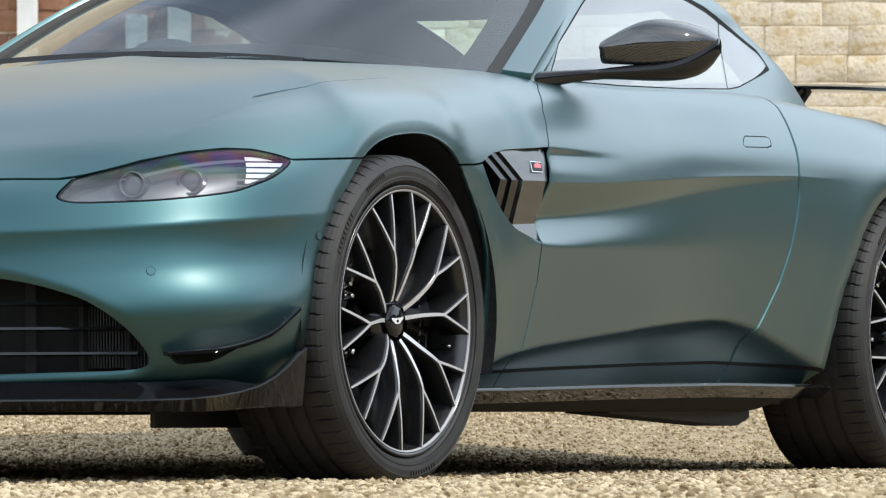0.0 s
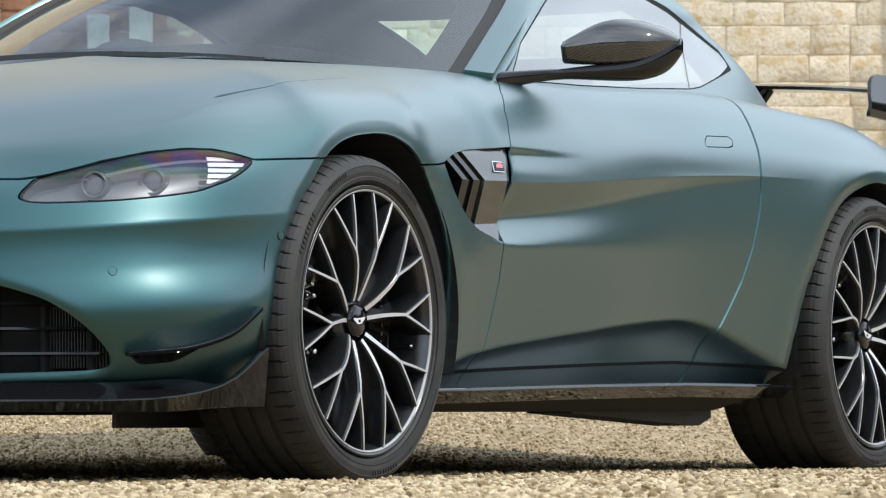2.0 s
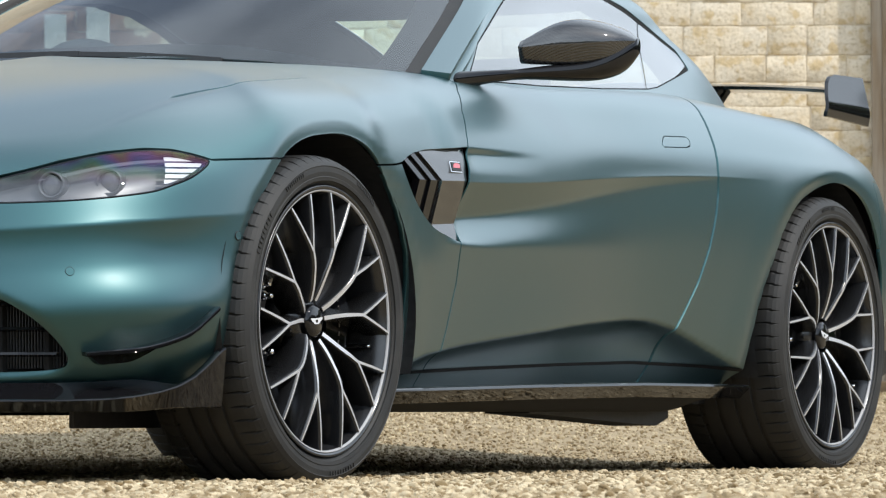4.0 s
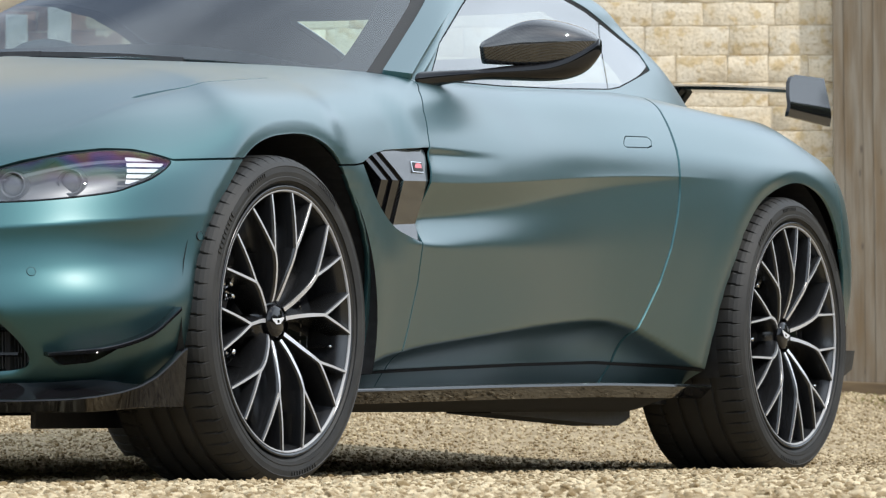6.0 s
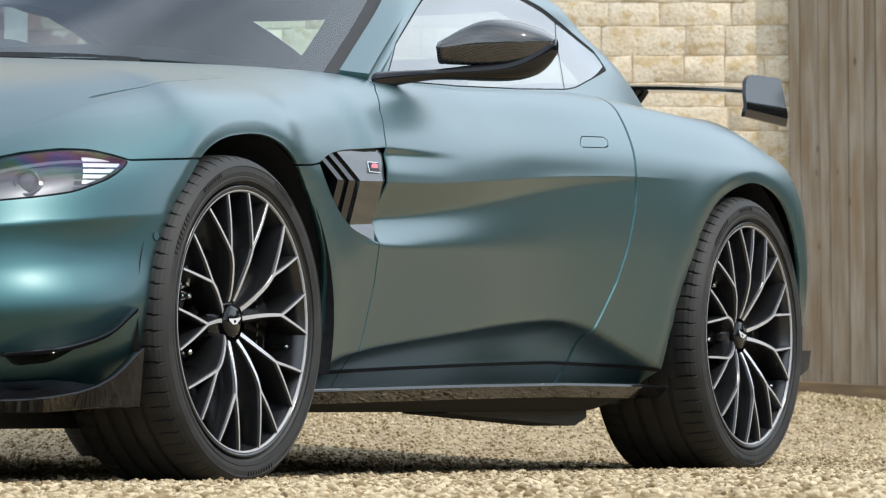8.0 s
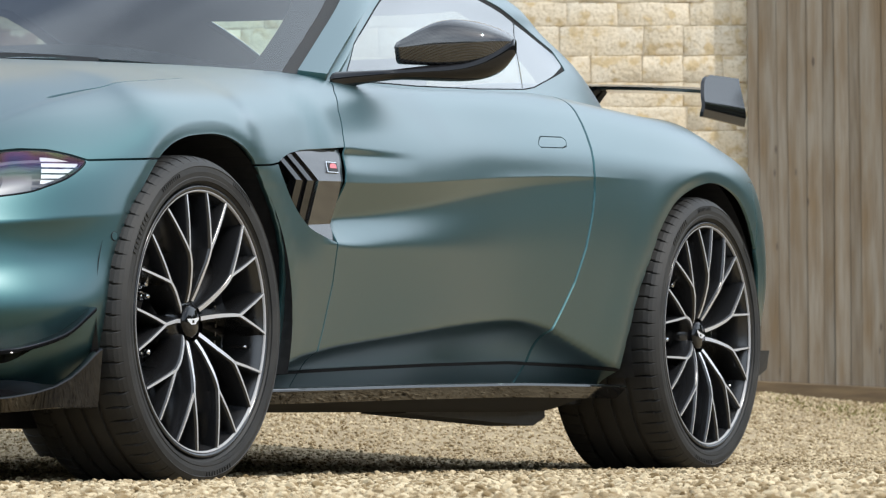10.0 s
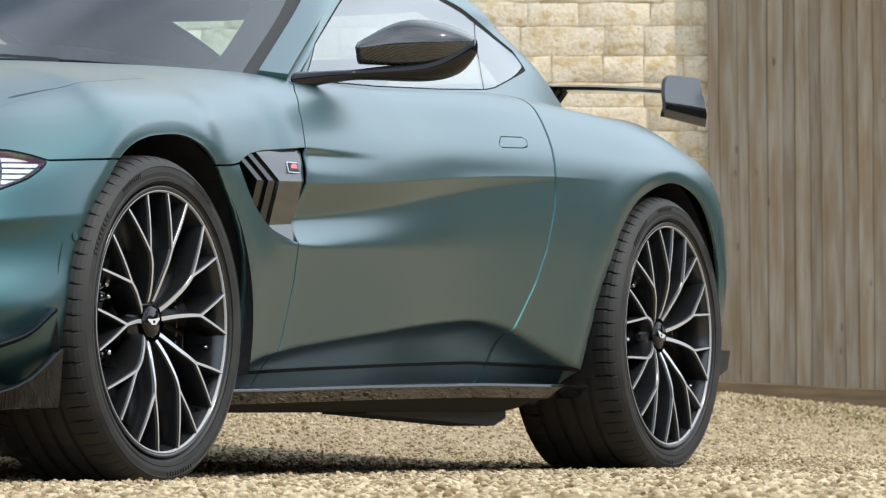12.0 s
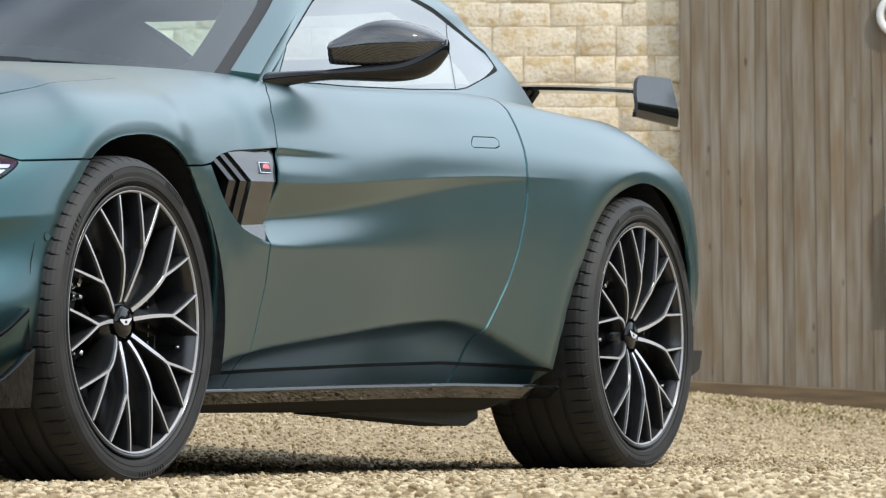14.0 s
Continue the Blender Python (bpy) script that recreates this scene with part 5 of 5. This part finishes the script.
board.matrix_world = Matrix.Translation(yard(FENCE_FAR - .026, 2.185) + Vector((0, 0, .72))) @ FACING

# ---- loose stones of the gravel drive ----
def scatter(name, near, far, reach, per_metre, sizes, level, seed):
    """Loose stones on a wedge of the drive, as one mesh: metres ahead from near to far, and as wide as reach times that."""
    g = np.random.default_rng(seed)
    ico = bmesh.new()
    bmesh.ops.create_icosphere(ico, subdivisions=level, radius=1)
    ico.verts.index_update()
    tv = np.array([v.co for v in ico.verts])
    tf = np.array([[v.index for v in f.verts] for f in ico.faces])
    ico.free()
    count = int(reach * (far**2 - near**2) * per_metre)
    d = np.sqrt(g.uniform(near**2, far**2, count))
    s = g.uniform(-1, 1, count) * reach * d
    x = EYE[0] + AHEAD.x * d + ASIDE.x * s
    y = EYE[1] + AHEAD.y * d + ASIDE.y * s
    z = np.array([rise(a, b) for a, b in zip(x, y)])
    size = sizes[0] + (sizes[1] - sizes[0]) * g.random(count) ** 2.2
    shapes = []
    for _ in range(24):
        k = g.normal(size=(5, 3))
        k /= np.linalg.norm(k, axis=1, keepdims=True)
        p = tv * (1 + 0.10 * np.sin(tv @ k[0] * 3 + 1)[:, None] + g.normal(0, 0.05, (len(tv), 1)))
        for cut in k[1:]:                                   # broken faces
            over = np.clip(p @ cut - 0.62, 0, None)
            p = p - over[:, None] * cut * 0.85
        shapes.append(p)
    shapes = np.array(shapes)[g.integers(0, 24, count)]
    squash = np.stack([g.uniform(.8, 1.35, count), g.uniform(.7, 1.1, count), g.uniform(.45, .85, count)], 1) * size[:, None] / 2
    p = shapes * squash[:, None, :]
    a, tilt, roll = g.uniform(0, 2 * np.pi, count), g.normal(0, .35, count), g.normal(0, .35, count)
    py, pz = p[..., 1] * np.cos(tilt)[:, None] - p[..., 2] * np.sin(tilt)[:, None], p[..., 1] * np.sin(tilt)[:, None] + p[..., 2] * np.cos(tilt)[:, None]
    px, pz = p[..., 0] * np.cos(roll)[:, None] + pz * np.sin(roll)[:, None], -p[..., 0] * np.sin(roll)[:, None] + pz * np.cos(roll)[:, None]
    gx, gy = px * np.cos(a)[:, None] - py * np.sin(a)[:, None], px * np.sin(a)[:, None] + py * np.cos(a)[:, None]
    lift = size * g.uniform(-.02, .30, count)
    verts = np.stack([gx + x[:, None], gy + y[:, None], pz + (z + lift)[:, None]], -1).reshape(-1, 3)
    faces = (tf[None] + (np.arange(count) * len(tv))[:, None, None]).reshape(-1, 3)
    me = bpy.data.meshes.new(name)
    me.vertices.add(len(verts))
    me.vertices.foreach_set("co", verts.ravel())
    me.loops.add(faces.size)
    me.loops.foreach_set("vertex_index", faces.ravel())
    me.polygons.add(len(faces))
    me.polygons.foreach_set("loop_start", np.arange(len(faces)) * 3)
    me.polygons.foreach_set("use_smooth", np.full(len(faces), False))
    me.update(calc_edges=True)
    me.validate()
    me.materials.append(STONE)
    return new(name, me)


tagged(scatter("gravel", 8.2, 13.4, 0.112, 4600, (.006, .018), 1, 3), "loose honey and cream gravel chippings on the drive", "gravel", kind="stuff")
tagged(scatter("gravel", 8.2, 13.4, 0.112, 700, (.011, .025), 2, 5), "larger pale gravel stones among the chippings", "gravel", kind="stuff")
tagged(scatter("gravel", 13.4, 21.2, 0.108, 2300, (.006, .016), 1, 4), "loose honey and cream gravel chippings by the wall", "gravel", kind="stuff")

# ---- moss and small weeds in the gravel along the fence ----
MOSS = varied(material("dry_moss", (0.16, 0.15, 0.05), 0.9), 30, (0.16, 0.115, 0.035), (0.21, 0.20, 0.07), island=0.5)
g = np.random.default_rng(21)
count = 520
spots = np.array([(20.35, 1.63), (20.25, 1.78), (20.45, 1.95), (20.55, 1.50), (20.6, 2.2), (19.9, 1.72)])
pick = g.choice(len(spots), count, p=(.24, .28, .16, .14, .10, .08))
d = spots[pick, 0] + g.normal(0, .30, count)
a = spots[pick, 1] + g.normal(0, .12, count)
x, y = EYE[0] + AHEAD.x * d + ASIDE.x * a, EYE[1] + AHEAD.y * d + ASIDE.y * a
z = np.array([rise(p, q) for p, q in zip(x, y)])
turn, tall, wide = g.uniform(0, 2 * math.pi, count), g.uniform(.006, .018, count), g.uniform(.003, .007, count)
lean = g.normal(0, .012, (count, 2))
blade = np.stack([np.stack([x - wide * np.cos(turn), y - wide * np.sin(turn), z], 1), np.stack([x + wide * np.cos(turn), y + wide * np.sin(turn), z], 1), np.stack([x + lean[:, 0], y + lean[:, 1], z + tall], 1)], 1)
me = bpy.data.meshes.new("moss")
me.from_pydata(blade.reshape(-1, 3).tolist(), [], [(3 * i, 3 * i + 1, 3 * i + 2) for i in range(count)])
me.materials.append(MOSS)
tagged(new("moss", me), "dry yellow-green moss in the gravel by the fence", "moss", kind="stuff")

# ---- hedges and trees round the yard, behind the camera and to its sides ----
LEAF = varied(material("far_foliage", (0.05, 0.08, 0.025), 0.8), 0.5, (0.025, 0.045, 0.014), (0.085, 0.115, 0.035), island=0.5)
g = np.random.default_rng(11)
count = 11000
turn = g.uniform(0, 2 * math.pi, count) + math.atan2(AHEAD.y, AHEAD.x)
far = 34 + g.normal(0, 2.2, count)
crown = 4.2 + 0.8 * np.sin(turn * 5) + 0.8 * np.sin(turn * 13 + 1)
up = g.random(count) ** 0.8 * crown
base = np.stack([EYE[0] + far * np.cos(turn), EYE[1] + far * np.sin(turn), up], 1)
clump = g.normal(0, 0.55, (count, 5, 3)) + base[:, None]
clump[..., 2] = np.maximum(clump[..., 2], -0.2)
faces = [(5 * i + a, 5 * i + b, 5 * i + c) for i in range(count) for a, b, c in ((0, 1, 2), (0, 2, 3), (1, 3, 4), (0, 3, 4))]
me = bpy.data.meshes.new("far_hedge")
me.from_pydata(clump.reshape(-1, 3).tolist(), [], faces)
me.materials.append(LEAF)
tagged(new("far_hedge", me), "dark green hedge and trees round the yard", "hedge", kind="stuff")
